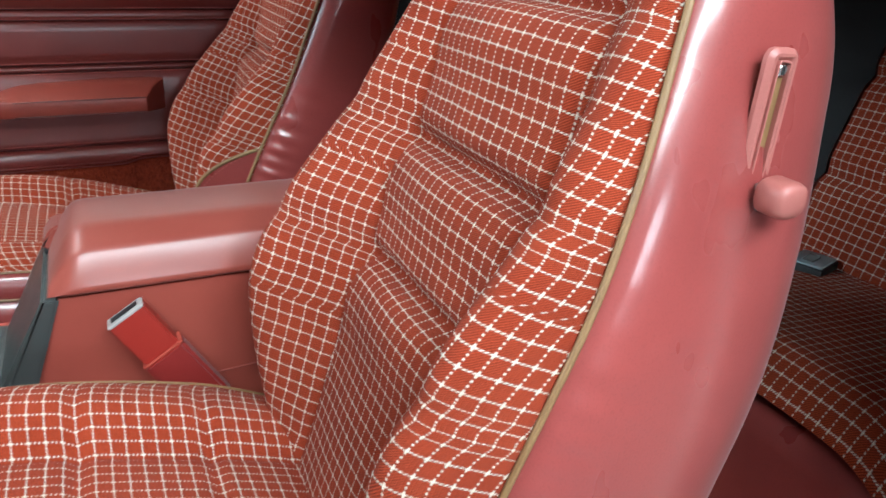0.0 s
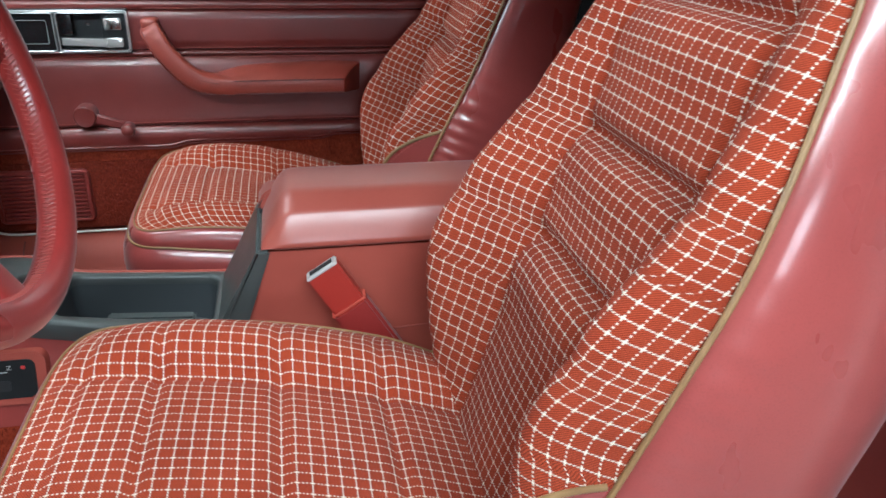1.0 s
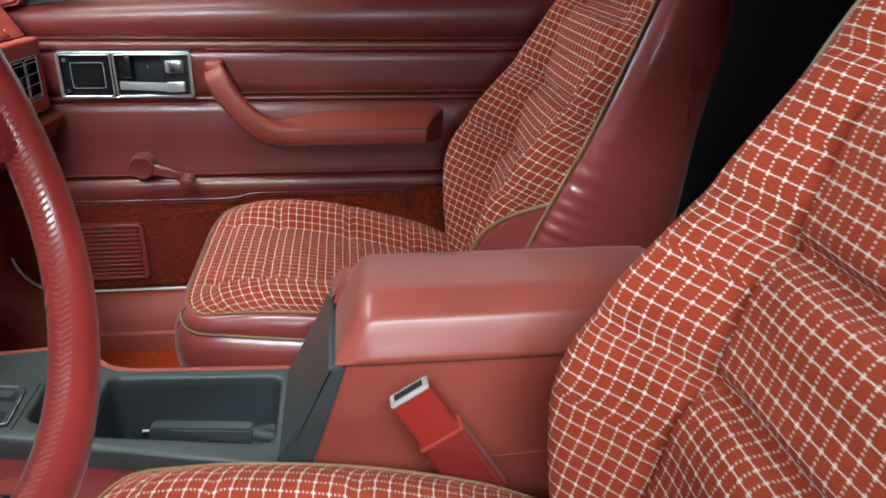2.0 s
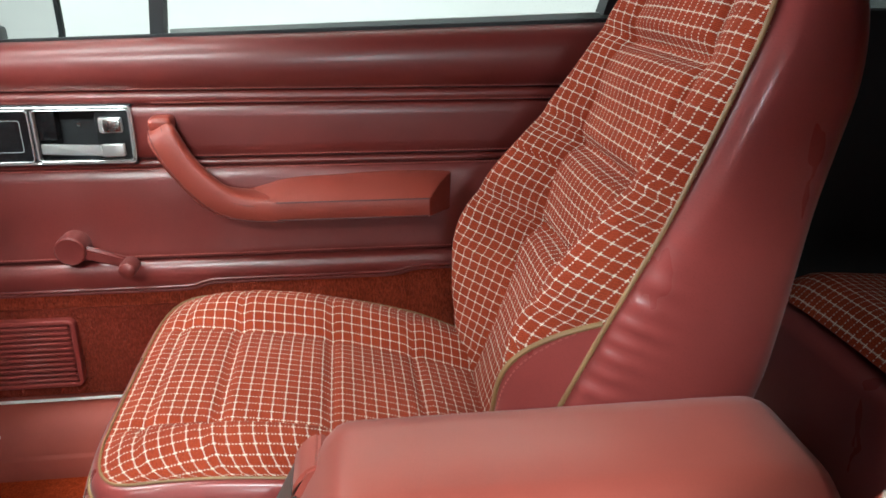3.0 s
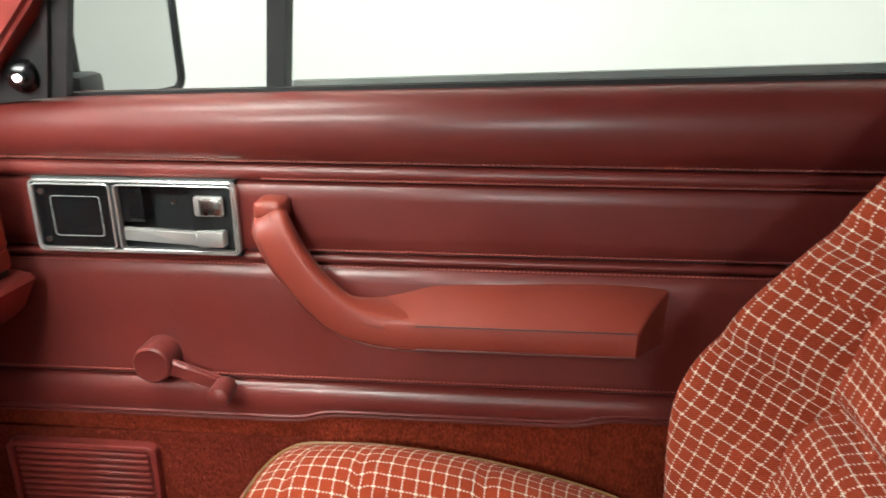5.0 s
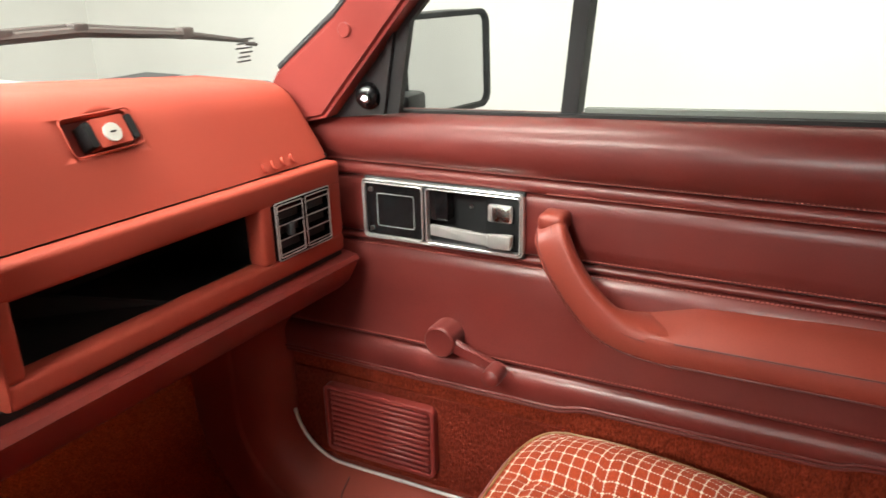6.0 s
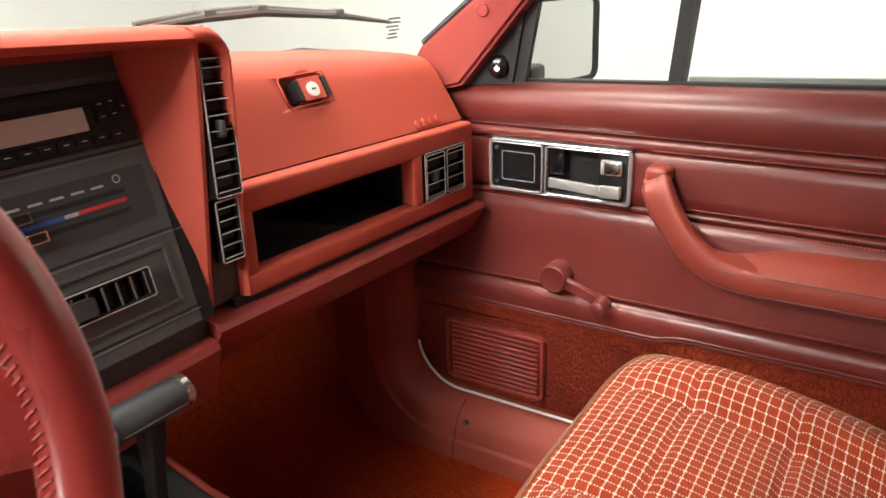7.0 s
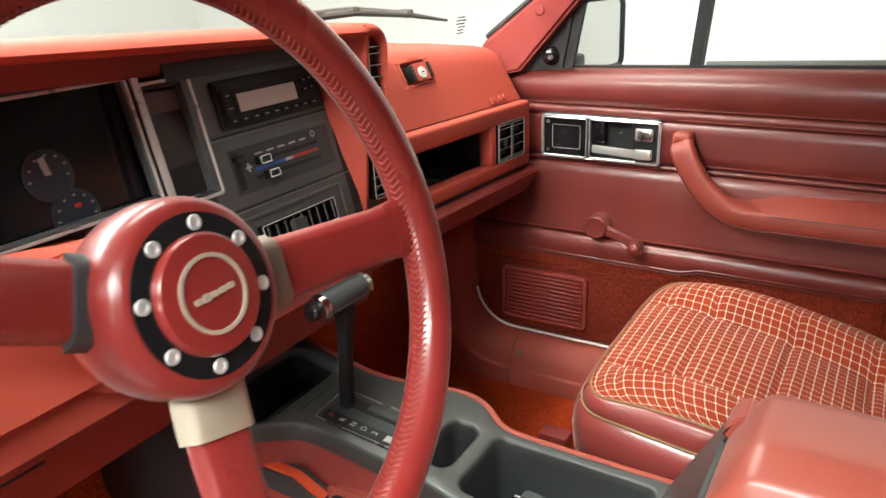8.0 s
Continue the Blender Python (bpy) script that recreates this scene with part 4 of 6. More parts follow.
for p in (lt + Vector((0, 0, -0.004)), lb + Vector((0, 0, 0.002))):
    part("screw_head", lathe(bmesh.new(), p + Vector((0.0, -0.001, 0)), (0, -1, 0), [(0.0045, 0.0), (0.0045, 0.002), (0.003, 0.0034)], 14), CHROME, latch)
    part("screw_slot", B(p.x - 0.0008, p.x + 0.0008, p.y - 0.0048, p.y - 0.004, p.z - 0.0028, p.z + 0.0028), VOID, latch)
bm = bmesh.new()
KN = [(0.706 + 0.0125 * math.copysign(abs(math.cos(a)) ** 0.7, math.cos(a)), 0.774 + 0.0115 * math.copysign(abs(math.sin(a)) ** 0.7, math.sin(a))) for a in np.linspace(0, 2 * math.pi, 28, endpoint=False)]
rings = [[bm.verts.new((0.706 + (x - 0.706) * k, y, 0.774 + (z - 0.774) * k)) for x, z in KN] for k, y in ((0.85, -0.6120), (1.0, -0.6145), (1.0, -0.6280), (0.93, -0.6315), (0.75, -0.6335), (0.3, -0.6342))]
for q, w in zip(rings, rings[1:]):
    for k in range(len(q)):
        bm.faces.new((q[k], q[(k + 1) % len(q)], w[(k + 1) % len(q)], w[k]))
bm.faces.new(rings[0][::-1])
bm.faces.new(rings[-1])
part("knob", bm, LATCHK, latch, "red plastic knob", smooth=60)
part("knob_stem", B(0.700, 0.712, -0.616, -0.596, 0.768, 0.779, bevel=0.002), STEEL, latch)


# closed rear quarter on the driver's side, out of view, widened to darken the bench
structure("quarter_pillar", B(0.84, 1.20, -0.735, -0.70, 0.86, 1.27, bevel=0.01), PLAST2, "unseen red pillar trim, widened to block light on the bench", "pillar")

# ---- centre console ----
console = thing("centre_console", (0.1, 0, 0.14), "red console box and charcoal plastic tray between the seats", "console")


def top_z(x):
    return 0.412 + (0.195 - x) * 0.165


bm = bmesh.new()
prism(bm, [(0.228, -0.076, 0.16), (0.228, -0.076, 0.408), (0.273, -0.076, 0.519), (0.650, -0.076, 0.521), (0.650, -0.076, 0.16)], (0, 0.172, 0))
part("box_body", bm, CONS, console, "red plastic side panel")
part("side_crease", tube(bmesh.new(), [(0.36, -0.0765, 0.384), (0.66, -0.0765, 0.398)], 0.0016, 6), CONS, console)
# outline of the charcoal deck, widest beside the shifter
def deck_far(x):
    return smooth_table(x, [-0.362, -0.26, -0.20, -0.13, -0.086, -0.050, -0.010, 0.07, 0.142, 0.236], [0.062, 0.056, 0.056, 0.079, 0.096, 0.090, 0.064, 0.074, 0.088, 0.104])


def deck_near(x):
    return smooth_table(x, [-0.362, -0.30, -0.262, -0.240, -0.215, -0.17, -0.06, 0.0, 0.236], [-0.134, -0.136, -0.130, -0.110, -0.090, -0.084, -0.081, -0.086, -0.094])


# skirts
bm = bmesh.new()
bar(bm, lambda x: [(deck_near(x) + 0.006, top_z(x) - 0.006), (deck_near(x) + 0.001, top_z(x) - 0.028), (min(-0.094, deck_near(x) - 0.004), top_z(x) - 0.060), (-0.112, 0.36), (-0.118, 0.16)], np.linspace(-0.36, 0.25, 40))
# Near skirt takes a darker red for the shade of wheel and dash.
part("lower_skirt", bm, PLAST2, console, "red plastic console skirt", smooth=60)
bm = bmesh.new()
bar(bm, lambda x: [(deck_far(x) - 0.006, top_z(x) - 0.006), (deck_far(x) + 0.004, top_z(x) - 0.024), (deck_far(x) + 0.010, 0.30), (deck_far(x) + 0.012, 0.16)], np.linspace(-0.36, 0.25, 40))
part("lower_skirt", bm, CONS, console, "red plastic console skirt", smooth=60)
part("skirt_edge", tube(bmesh.new(), [(x, deck_far(x) + 0.005, top_z(x) - 0.0065) for x in np.linspace(-0.36, 0.24, 50)], 0.0055, 8), CONS, console, "red edge strip")
bm = bmesh.new()
bar(bm, lambda x: [(-0.1155, 0.312), (-0.1190, 0.309), (-0.1215, 0.30), (-0.1230, 0.16)], np.linspace(-0.36, 0.25, 12))
part("skirt_carpet", bm, CARPET3, console, "brown red carpet on the console's foot", smooth=60)
# padded lid
bm = bmesh.new()
sec = [(-0.083, 0.524), (-0.0858, 0.5285), (-0.0848, 0.534), (-0.0695, 0.5650), (-0.0668, 0.5692), (-0.0620, 0.5725), (-0.0420, 0.5845), (-0.0350, 0.5875), (-0.0250, 0.5890), (0.045, 0.5905), (0.060, 0.588), (0.074, 0.580), (0.086, 0.560), (0.092, 0.530), (0.090, 0.524)]
xs = [0.2635, 0.2645, 0.272, 0.286, 0.296, 0.303, 0.312, 0.33, 0.45, 0.60, 0.640, 0.652, 0.658]
hk = [0.02, 0.12, 0.36, 0.74, 0.93, 0.985, 1.0, 1.0, 1.0, 1.0, 0.985, 0.90, 0.60]
rings = []
for x, k in zip(xs, hk):
    rings.append([bm.verts.new((x, y * (0.93 + 0.07 * min(1, k * 1.2)), 0.524 + (z - 0.524) * k)) for y, z in sec])
for q, s in zip(rings, rings[1:]):
    for j in range(len(q)):
        bm.faces.new((q[j], q[(j + 1) % len(q)], s[(j + 1) % len(q)], s[j]))
bm.faces.new(rings[0][::-1])
bm.faces.new(rings[-1])
lid = part("lid", bm, LIDV, console, "padded red leather armrest lid", smooth=60)
bm = bmesh.new()
prism(bm, [(0.2600, 0.040, 0.5330), (0.2590, 0.040, 0.5420), (0.2680, 0.040, 0.5575), (0.2800, 0.040, 0.5640), (0.2900, 0.040, 0.5580), (0.2900, 0.040, 0.5330)], (0, 0.046, 0))
bmesh.ops.bevel(bm, geom=bm.edges[:], offset=0.0025, segments=2, affect="EDGES")
part("lid_latch", bm, LIDV, lid, "finger latch", smooth=50)
part("latch_gap", B(0.2605, 0.280, 0.038, 0.087, 0.5285, 0.5335, bevel=0.001), VOID, lid)
# charcoal top deck with openings for bin, pocket and tray
HOLES = [(-0.336, -0.252, -0.124, 0.038, -0.124, 0.035), (-0.070, -0.030, -0.050, 0.041, -0.050, 0.042), (-0.008, 0.190, -0.066, 0.046, -0.060, 0.077)]


def hole_loop(hole, grow=0.0, r=0.016, n=6):
    """Outline of a well with rounded corners, grown outwards by so much."""
    x0, x1, a0, a1, b0, b1 = hole
    loop = []
    for cx, cy, ax, ay, turn in ((x0, a0, 1, 1, 180), (x1, b0, -1, 1, 270), (x1, b1, -1, -1, 0), (x0, a1, 1, -1, 90)):
        mx, my = cx + ax * r, cy + ay * r
        for k in range(n + 1):
            t = radians(turn + 90 * k / n)
            loop.append((mx + (r + grow) * math.cos(t), my + (r + grow) * math.sin(t)))
    return loop


def loft(bm, rings):
    for q, w in zip(rings, rings[1:]):
        for k in range(len(q)):
            bm.faces.new((q[k], q[(k + 1) % len(q)], w[(k + 1) % len(q)], w[k]))


def deck_mesh():
    """Flat top round the wells, with soft rims at every edge."""
    bm = bmesh.new()
    xs = np.linspace(-0.362, 0.236, 61)
    outer = [(x, deck_near(x), 1) for x in xs] + [(x, deck_far(x), -1) for x in xs[::-1]]
    flat = [[bm.verts.new((x, y + sg * 0.005, 0)) for x, y, sg in outer]]
    flat += [[bm.verts.new((x, y, 0)) for x, y in hole_loop(h, 0.0045)] for h in HOLES]
    edges = [bm.edges.new((q[k], q[(k + 1) % len(q)])) for q in flat for k in range(len(q))]
    bmesh.ops.triangle_fill(bm, use_beauty=True, use_dissolve=False, edges=edges)
    for q in flat:
        for v in q:
            v.co.z = top_z(v.co.x)
    loft(bm, [flat[0]] + [[bm.verts.new((x, y + sg * inset, top_z(x) - drop)) for x, y, sg in outer] for inset, drop in ((0.002, 0.0012), (0.0, 0.0050), (0.0, 0.026))])
    for q, h in zip(flat[1:], HOLES):
        loft(bm, [q] + [[bm.verts.new((x, y, top_z(x) - drop)) for x, y in hole_loop(h, grow)] for grow, drop in ((0.0018, 0.0010), (0.0, 0.0042), (0.0, 0.014))])
    bmesh.ops.recalc_face_normals(bm, faces=bm.faces)
    return bm


def well(name, hole, z, mat):
    """The liner under an opening of the deck: walls that lean in a little, and a floor."""
    bm = bmesh.new()
    rings = [[bm.verts.new((x, y, top_z(x) - 0.010)) for x, y in hole_loop(hole, 0.0006)]]
    rings += [[bm.verts.new((x, y, z + rise)) for x, y in hole_loop(hole, -in_)] for in_, rise in ((0.004, 0.008), (0.006, 0.002), (0.010, 0.0))]
    loft(bm, rings)
    bm.faces.new(rings[-1])
    return part(name, bm, mat, console, smooth=50)


part("deck", deck_mesh(), GREYC, console, "charcoal plastic top with open wells", smooth=50)
well("bin_liner", HOLES[0], 0.412, RADIOB)
well("pocket_liner", HOLES[1], 0.398, BLACK)
well("tray_liner", HOLES[2], 0.338, BLACK)
part("deck_groove", tube(bmesh.new(), [(-0.0765, y, top_z(-0.0765) + 0.0004) for y in (-0.066, 0.020)], 0.0010, 5), VOID, console)
part("deck_ridge", tube(bmesh.new(), [(-0.232, y, top_z(-0.232) + 0.0002) for y in (-0.072, 0.004)], 0.0012, 5), BLACK, console)
bm = bmesh.new()
prism(bm, [(0.190, -0.094, 0.400), (0.203, -0.094, 0.420), (0.258, -0.082, 0.524), (0.276, -0.082, 0.522), (0.232, -0.094, 0.400)], (0, 0.190, 0))
bmesh.ops.bevel(bm, geom=[e for e in bm.edges if e.calc_face_angle(0) > 0.8], offset=0.004, segments=2, affect="EDGES")
ramp_ = part("ramp", bm, GREYC, console, "sloping charcoal panel")
part("ramp_groove", tube(bmesh.new(), [(0.204, -0.058, 0.4165), (0.256, -0.050, 0.5155)], 0.0012, 5), VOID, ramp_)
# parking lever lying in the tray
lever = thing("parking_lever", (0.13, 0.0, 0.345), "charcoal plastic lever lying in the console tray", "lever")
bm = bmesh.new()
prism(bm, [(0.030, 0.018, 0.372), (0.036, 0.018, 0.386), (0.158, 0.006, 0.384), (0.158, 0.006, 0.362), (0.036, 0.018, 0.358)], (0, 0.020, 0))
bmesh.ops.bevel(bm, geom=bm.edges[:], offset=0.003, segments=2, affect="EDGES")
part("grip", bm, GREYC, lever)
part("shaft", tube(bmesh.new(), [(0.155, 0.016, 0.372), (0.20, 0.010, 0.362), (0.205, 0.010, 0.345)], 0.0075, 10), BLACK, lever)
part("button", tube(bmesh.new(), [(0.034, 0.028, 0.374), (0.024, 0.029, 0.374)], 0.004, 8), BLACKG, lever)


def letter(word, size, mat, m, parent):
    """One raised character of the built-in font as a mesh part."""
    cu = bpy.data.curves.new("gear_letter", "FONT")
    cu.body, cu.size, cu.extrude, cu.align_x, cu.align_y = word, size, 0.0002, "CENTER", "CENTER"
    tmp = new("gear_letter_text", cu)
    bpy.context.view_layer.update()
    me = bpy.data.meshes.new_from_object(tmp.evaluated_get(bpy.context.evaluated_depsgraph_get()))
    bpy.data.objects.remove(tmp)
    me.materials.clear()
    me.materials.append(mat)
    me.transform(m)
    ob = new("gear_letter", me)
    ob.parent = parent
    ob.matrix_parent_inverse = parent.matrix_world.inverted()


# shifter quadrant
gs = math.atan(-0.165)
GMX = Matrix.Translation((-0.148, -0.031, top_z(-0.148))) @ Matrix.Rotation(-gs, 4, "Y") @ Matrix.Rotation(radians(4), 4, "Z")
gate = part("gate_inset", slab(bmesh.new(), GMX, 0.130, 0.070, 0.005, 0.0, 0.0022), BLACK, console, "black shift quadrant")
part("gate_outline", ring_frame(bmesh.new(), GMX @ Matrix.Translation((0, 0, 0.001)), 0.130, 0.070, 0.005, 0.0012, 0.0026, 0.0004), STEEL, gate)
part("gate_slot", slab(bmesh.new(), GMX @ Matrix.Translation((0.004, 0.016, 0.0012)), 0.112, 0.018, 0.003, 0.0, 0.0022), VOID, gate)
part("gate_slide", slab(bmesh.new(), GMX @ Matrix.Translation((0.020, 0.017, 0.0022)), 0.070, 0.012, 0.002, 0.0, 0.0026), GREYC, gate)
part("gate_mark_strip", slab(bmesh.new(), GMX @ Matrix.Translation((0.0, -0.022, 0.0012)), 0.116, 0.018, 0.002, 0.0, 0.0022), VOID, gate)
for k, (word, mat_) in enumerate((("P", REDP), ("R", GREYP), ("N", GREYP), ("D", GREYP), ("3", GREYP))):
    letter(word, 0.0115, mat_, GMX @ Matrix.Translation((-0.046 + 0.0158 * k, -0.022, 0.0038)) @ Matrix.Rotation(radians(90), 4, "Z"), gate)
part("gate_pointer", slab(bmesh.new(), GMX @ Matrix.Translation((0.042, -0.022, 0.0034)), 0.020, 0.011, 0.001, 0.0, 0.0004), GREYP, gate)
part("console_nose", B(-0.62, -0.355, -0.130, 0.062, 0.18, 0.515, bevel=0.012), BLACK, console, "black console end under the dash")
part("bin_divider", B(-0.300, -0.296, -0.112, 0.036, 0.413, 0.448, bevel=0.0015), BLACK, console)
# shift lever with its cross handle
shift = thing("shift_lever", (-0.1915, -0.026, 0.472), "black automatic shift lever with chrome-ended cross handle", "shift lever")
bm = bmesh.new()
rows = []
for z, y, w in ((0.470, -0.0260, 0.0085), (0.520, -0.0220, 0.0080), (0.570, -0.0170, 0.0080), (0.600, -0.0140, 0.0105), (0.622, -0.0130, 0.0115)):
    rows.append([bm.verts.new((-0.1915 + a * w, y + b * w, z)) for a, b in ((-1, -0.7), (-0.7, -1), (0.7, -1), (1, -0.7), (1, 0.7), (0.7, 1), (-0.7, 1), (-1, 0.7))])
for q, w in zip(rows, rows[1:]):
    for k in range(8):
        bm.faces.new((q[k], q[(k + 1) % 8], w[(k + 1) % 8], w[k]))
bm.faces.new(rows[0][::-1])
bm.faces.new(rows[-1])
part("shaft", bm, RADIOB, shift, smooth=30)
part("cross_handle", tube(bmesh.new(), [(-0.1935, -0.052, 0.6285), (-0.1933, -0.048, 0.6286), (-0.1880, 0.016, 0.6300), (-0.1876, 0.020, 0.6301)], [0.0145, 0.0165, 0.0160, 0.0145], 24), BLACK, shift)
part("handle_seam", tube(bmesh.new(), [(-0.1935 + 0.0155, -0.048, 0.6235), (-0.1880 + 0.0150, 0.016, 0.6250)], 0.0010, 5), DIM, shift)
part("chrome_ring", tube(bmesh.new(), [(-0.1942, -0.061, 0.6283), (-0.1940, -0.058, 0.6284), (-0.1936, -0.052, 0.6285)], [0.0155, 0.0174, 0.0174], 24), CHROME, shift)
part("release_button", tube(bmesh.new(), [(-0.1948, -0.074, 0.6280), (-0.1947, -0.072, 0.6280), (-0.1942, -0.060, 0.6283)], [0.0090, 0.0115, 0.0115], 18), BLACKG, shift)
part("end_cap", tube(bmesh.new(), [(-0.1877, 0.018, 0.6301), (-0.1872, 0.025, 0.6303), (-0.1871, 0.027, 0.6303)], [0.0155, 0.0155, 0.0135], 20), STEEL, shift)
# release handle on the console's side
rel = thing("release_handle", (-0.22, -0.11, 0.40), "black release handle with an orange edge beside the console", "handle")
part("handle_body", prism(bmesh.new(), [(-0.290, -0.128, 0.412), (-0.285, -0.128, 0.424), (-0.205, -0.128, 0.424), (-0.165, -0.128, 0.405), (-0.165, -0.128, 0.380), (-0.180, -0.128, 0.380), (-0.190, -0.128, 0.395), (-0.285, -0.128, 0.398)], (0, 0.026, 0)), BLACK, rel)
part("orange_edge", prism(bmesh.new(), [(-0.285, -0.124, 0.4245), (-0.205, -0.124, 0.4245), (-0.165, -0.124, 0.4055), (-0.160, -0.124, 0.409), (-0.203, -0.124, 0.4285), (-0.285, -0.124, 0.4285)], (0, 0.012, 0)), ORANGE, rel, "orange strip")
SP = Matrix.Translation((-0.092, -0.112, 0.382)) @ Matrix(((1, 0, 0, 0), (0, 0.25, -0.97, 0), (0, 0.97, 0.25, 0), (0, 0, 0, 1)))
side_plate = part("side_plate", slab(bmesh.new(), SP, 0.136, 0.050, 0.010, -0.004, 0.0030), RADIOB, rel, "black gear plate with pale marks")
part("plate_housing", slab(bmesh.new(), SP, 0.160, 0.068, 0.014, -0.024, 0.0010), CONS, rel, "red plastic surround")
part("plate_line", slab(bmesh.new(), SP @ Matrix.Translation((-0.012, 0.010, 0.003)), 0.095, 0.0013, 0.0004, 0.0, 0.0004), GREYP, side_plate)
part("plate_slot", slab(bmesh.new(), SP @ Matrix.Translation((-0.012, -0.008, 0.003)), 0.100, 0.014, 0.003, 0.0, 0.0005), VOID, side_plate)
for x, w, mat_ in ((0.054, 0.005, REDP), (0.022, 0.006, GREYP), (-0.010, 0.005, GREYP)):
    part("plate_mark", slab(bmesh.new(), SP @ Matrix.Translation((x, 0.0150, 0.003)), w, 0.0042, 0.0008, 0.0, 0.0004), mat_, side_plate)
letter("N", 0.0080, GREYP, SP @ Matrix.Translation((0.038, 0.0155, 0.0032)) @ Matrix.Rotation(radians(90), 4, "Z"), side_plate)

# ---- seat belt buckle ----
buckle = thing("seat_belt_buckle", (0.40, -0.11, 0.40), "red plastic seat belt buckle standing beside the seat", "belt buckle")
ba, bt = Vector((0.425, -0.120, 0.372)), Vector((0.338, -0.110, 0.508))
d = (bt - ba).normalized()
sidev = Vector((0, 1, 0)).cross(d).normalized()


def along(k):
    return ba + d * k


def blk(name, k0, k1, w, th, mat, bev, lab="", yoff=0.0):
    c = along((k0 + k1) / 2)
    bm = bmesh.new()
    sx = Vector((sidev.x, 0, sidev.z))
    m = Matrix.Translation(c + Vector((0, yoff, 0))) @ Matrix(((sx.x, d.x, 0, 0), (0, d.y, -1, 0), (sx.z, d.z, 0, 0), (0, 0, 0, 1)))
    bmesh.ops.create_cube(bm, size=1.0, matrix=m @ Matrix.Diagonal((w, k1 - k0, th, 1)))
    if bev:
        bmesh.ops.bevel(bm, geom=bm.edges[:], offset=bev, segments=2, affect="EDGES")
    return part(name, bm, mat, buckle, lab)


L_ = (bt - ba).length
blk("strap", -0.03, 0.03, 0.030, 0.008, BLACK, 0.001)
blk("sleeve", 0.0, L_ * 0.60, 0.052, 0.024, WHEELV, 0.004, "dark red plastic sleeve")
blk("body", L_ * 0.50, L_ * 0.985, 0.045, 0.020, BUCKLE, 0.002, "red buckle body")
blk("metal_lip", L_ * 0.972, L_ * 1.0, 0.046, 0.020, SILVER, 0.0015, "bright metal mouth")
blk("slot", L_ * 0.985, L_ * 1.004, 0.034, 0.010, VOID, 0)
blk("sleeve_edge", L_ * 0.595, L_ * 0.612, 0.053, 0.025, PLAST, 0.001)

# ---- dashboard ----
dash = thing("dashboard", (-0.3, 0.2, 0.62), "red moulded dashboard with glovebox, shelf and charcoal panel", "dashboard")


def shear(ob, k=0.04, y0=0.35):
    for v in ob.data.vertices:
        v.co.z -= k * (v.co.y - y0)
    for c in ob.children:
        shear(c, k, y0)
    return ob


bm = bmesh.new()
GL = [(-0.262, 0.772), (-0.276, 0.800), (-0.288, 0.825), (-0.300, 0.850), (-0.308, 0.864), (-0.318, 0.874), (-0.332, 0.881), (-0.36, 0.885), (-0.47, 0.888), (-0.47, 0.772)]
ys = [0.168, 0.173] + list(np.linspace(0.18, 0.645, 14)) + [0.657, 0.664, 0.667]
rows = []
for y in ys:
    tp = 0.045 * (y - 0.35)
    pinch = 0.010 * max(0, (y - 0.645) / 0.022) ** 2
    rows.append([bm.verts.new((x - pinch, y - 0.10 * max(0, z - 0.80) * max(0, (y - 0.3) / 0.36), z - tp * max(0, (z - 0.772) / 0.10))) for x, z in GL])
for q, s in zip(rows, rows[1:]):
    for j in range(len(q)):
        bm.faces.new((q[j], q[(j + 1) % len(q)], s[(j + 1) % len(q)], s[j]))
bm.faces.new(rows[0][::-1])
bm.faces.new(rows[-1])
glove = shear(part("glovebox_door", bm, PLAST, dash, "smooth red glovebox door", smooth=50))
# latch pocket on the door: sits in the sloping face
nrm = Vector((0.89, 0, 0.46)).normalized()
upv = Vector((-0.46, 0, 0.89)).normalized()
LMX = Matrix.Translation((-0.2985, 0.3455, 0.8495)) @ Matrix(((0, upv.x, nrm.x, 0), (1, 0, 0, 0), (0, upv.z, nrm.z, 0), (0, 0, 0, 1)))
cutter = part("cutter", slab(bmesh.new(), LMX, 0.080, 0.037, 0.006, -0.013, 0.02), PLAST)
cut = glove.modifiers.new("cut", "BOOLEAN")
cut.object, cut.operation, cut.solver = cutter, "DIFFERENCE", "EXACT"
bpy.context.view_layer.update()
me = bpy.data.meshes.new_from_object(glove.evaluated_get(bpy.context.evaluated_depsgraph_get()))
glove.modifiers.clear()
glove.data = me
bpy.data.objects.remove(cutter)
lk = part("glove_latch", ring_frame(bmesh.new(), LMX, 0.084, 0.041, 0.007, 0.002, 0.0014, 0.0007), PLAST, glove, "glovebox latch in a recess")
# Pocket floor is a darker red than the door, shade put into colour.
part("latch_recess", slab(bmesh.new(), LMX, 0.084, 0.041, 0.005, -0.0150, -0.0125), PLAST2, lk)
part("latch_plate", slab(bmesh.new(), LMX @ Matrix.Translation((0.007, -0.001, -0.012)), 0.038, 0.029, 0.002, 0.0, 0.016), PLAST, lk)
for x in (-0.0175, 0.0315):
    part("latch_grip", slab(bmesh.new(), LMX @ Matrix.Translation((x, -0.001, -0.012)), 0.008, 0.025, 0.002, 0.0, 0.017), RADIOB, lk)
# Pale non-metal colour, with the lock's bright gleam painted in.
part("lock_cylinder", disc(bmesh.new(), LMX @ Vector((0.006, -0.003, 0.0045)), nrm, 0.0095, 0.004, 24), LCD, lk, "key lock, metal gleam in its pale colour")
part("key_slot", slab(bmesh.new(), LMX @ Matrix.Translation((0.006, -0.003, 0.0066)), 0.007, 0.002, 0.0005, 0.0, 0.0006), VOID, lk)
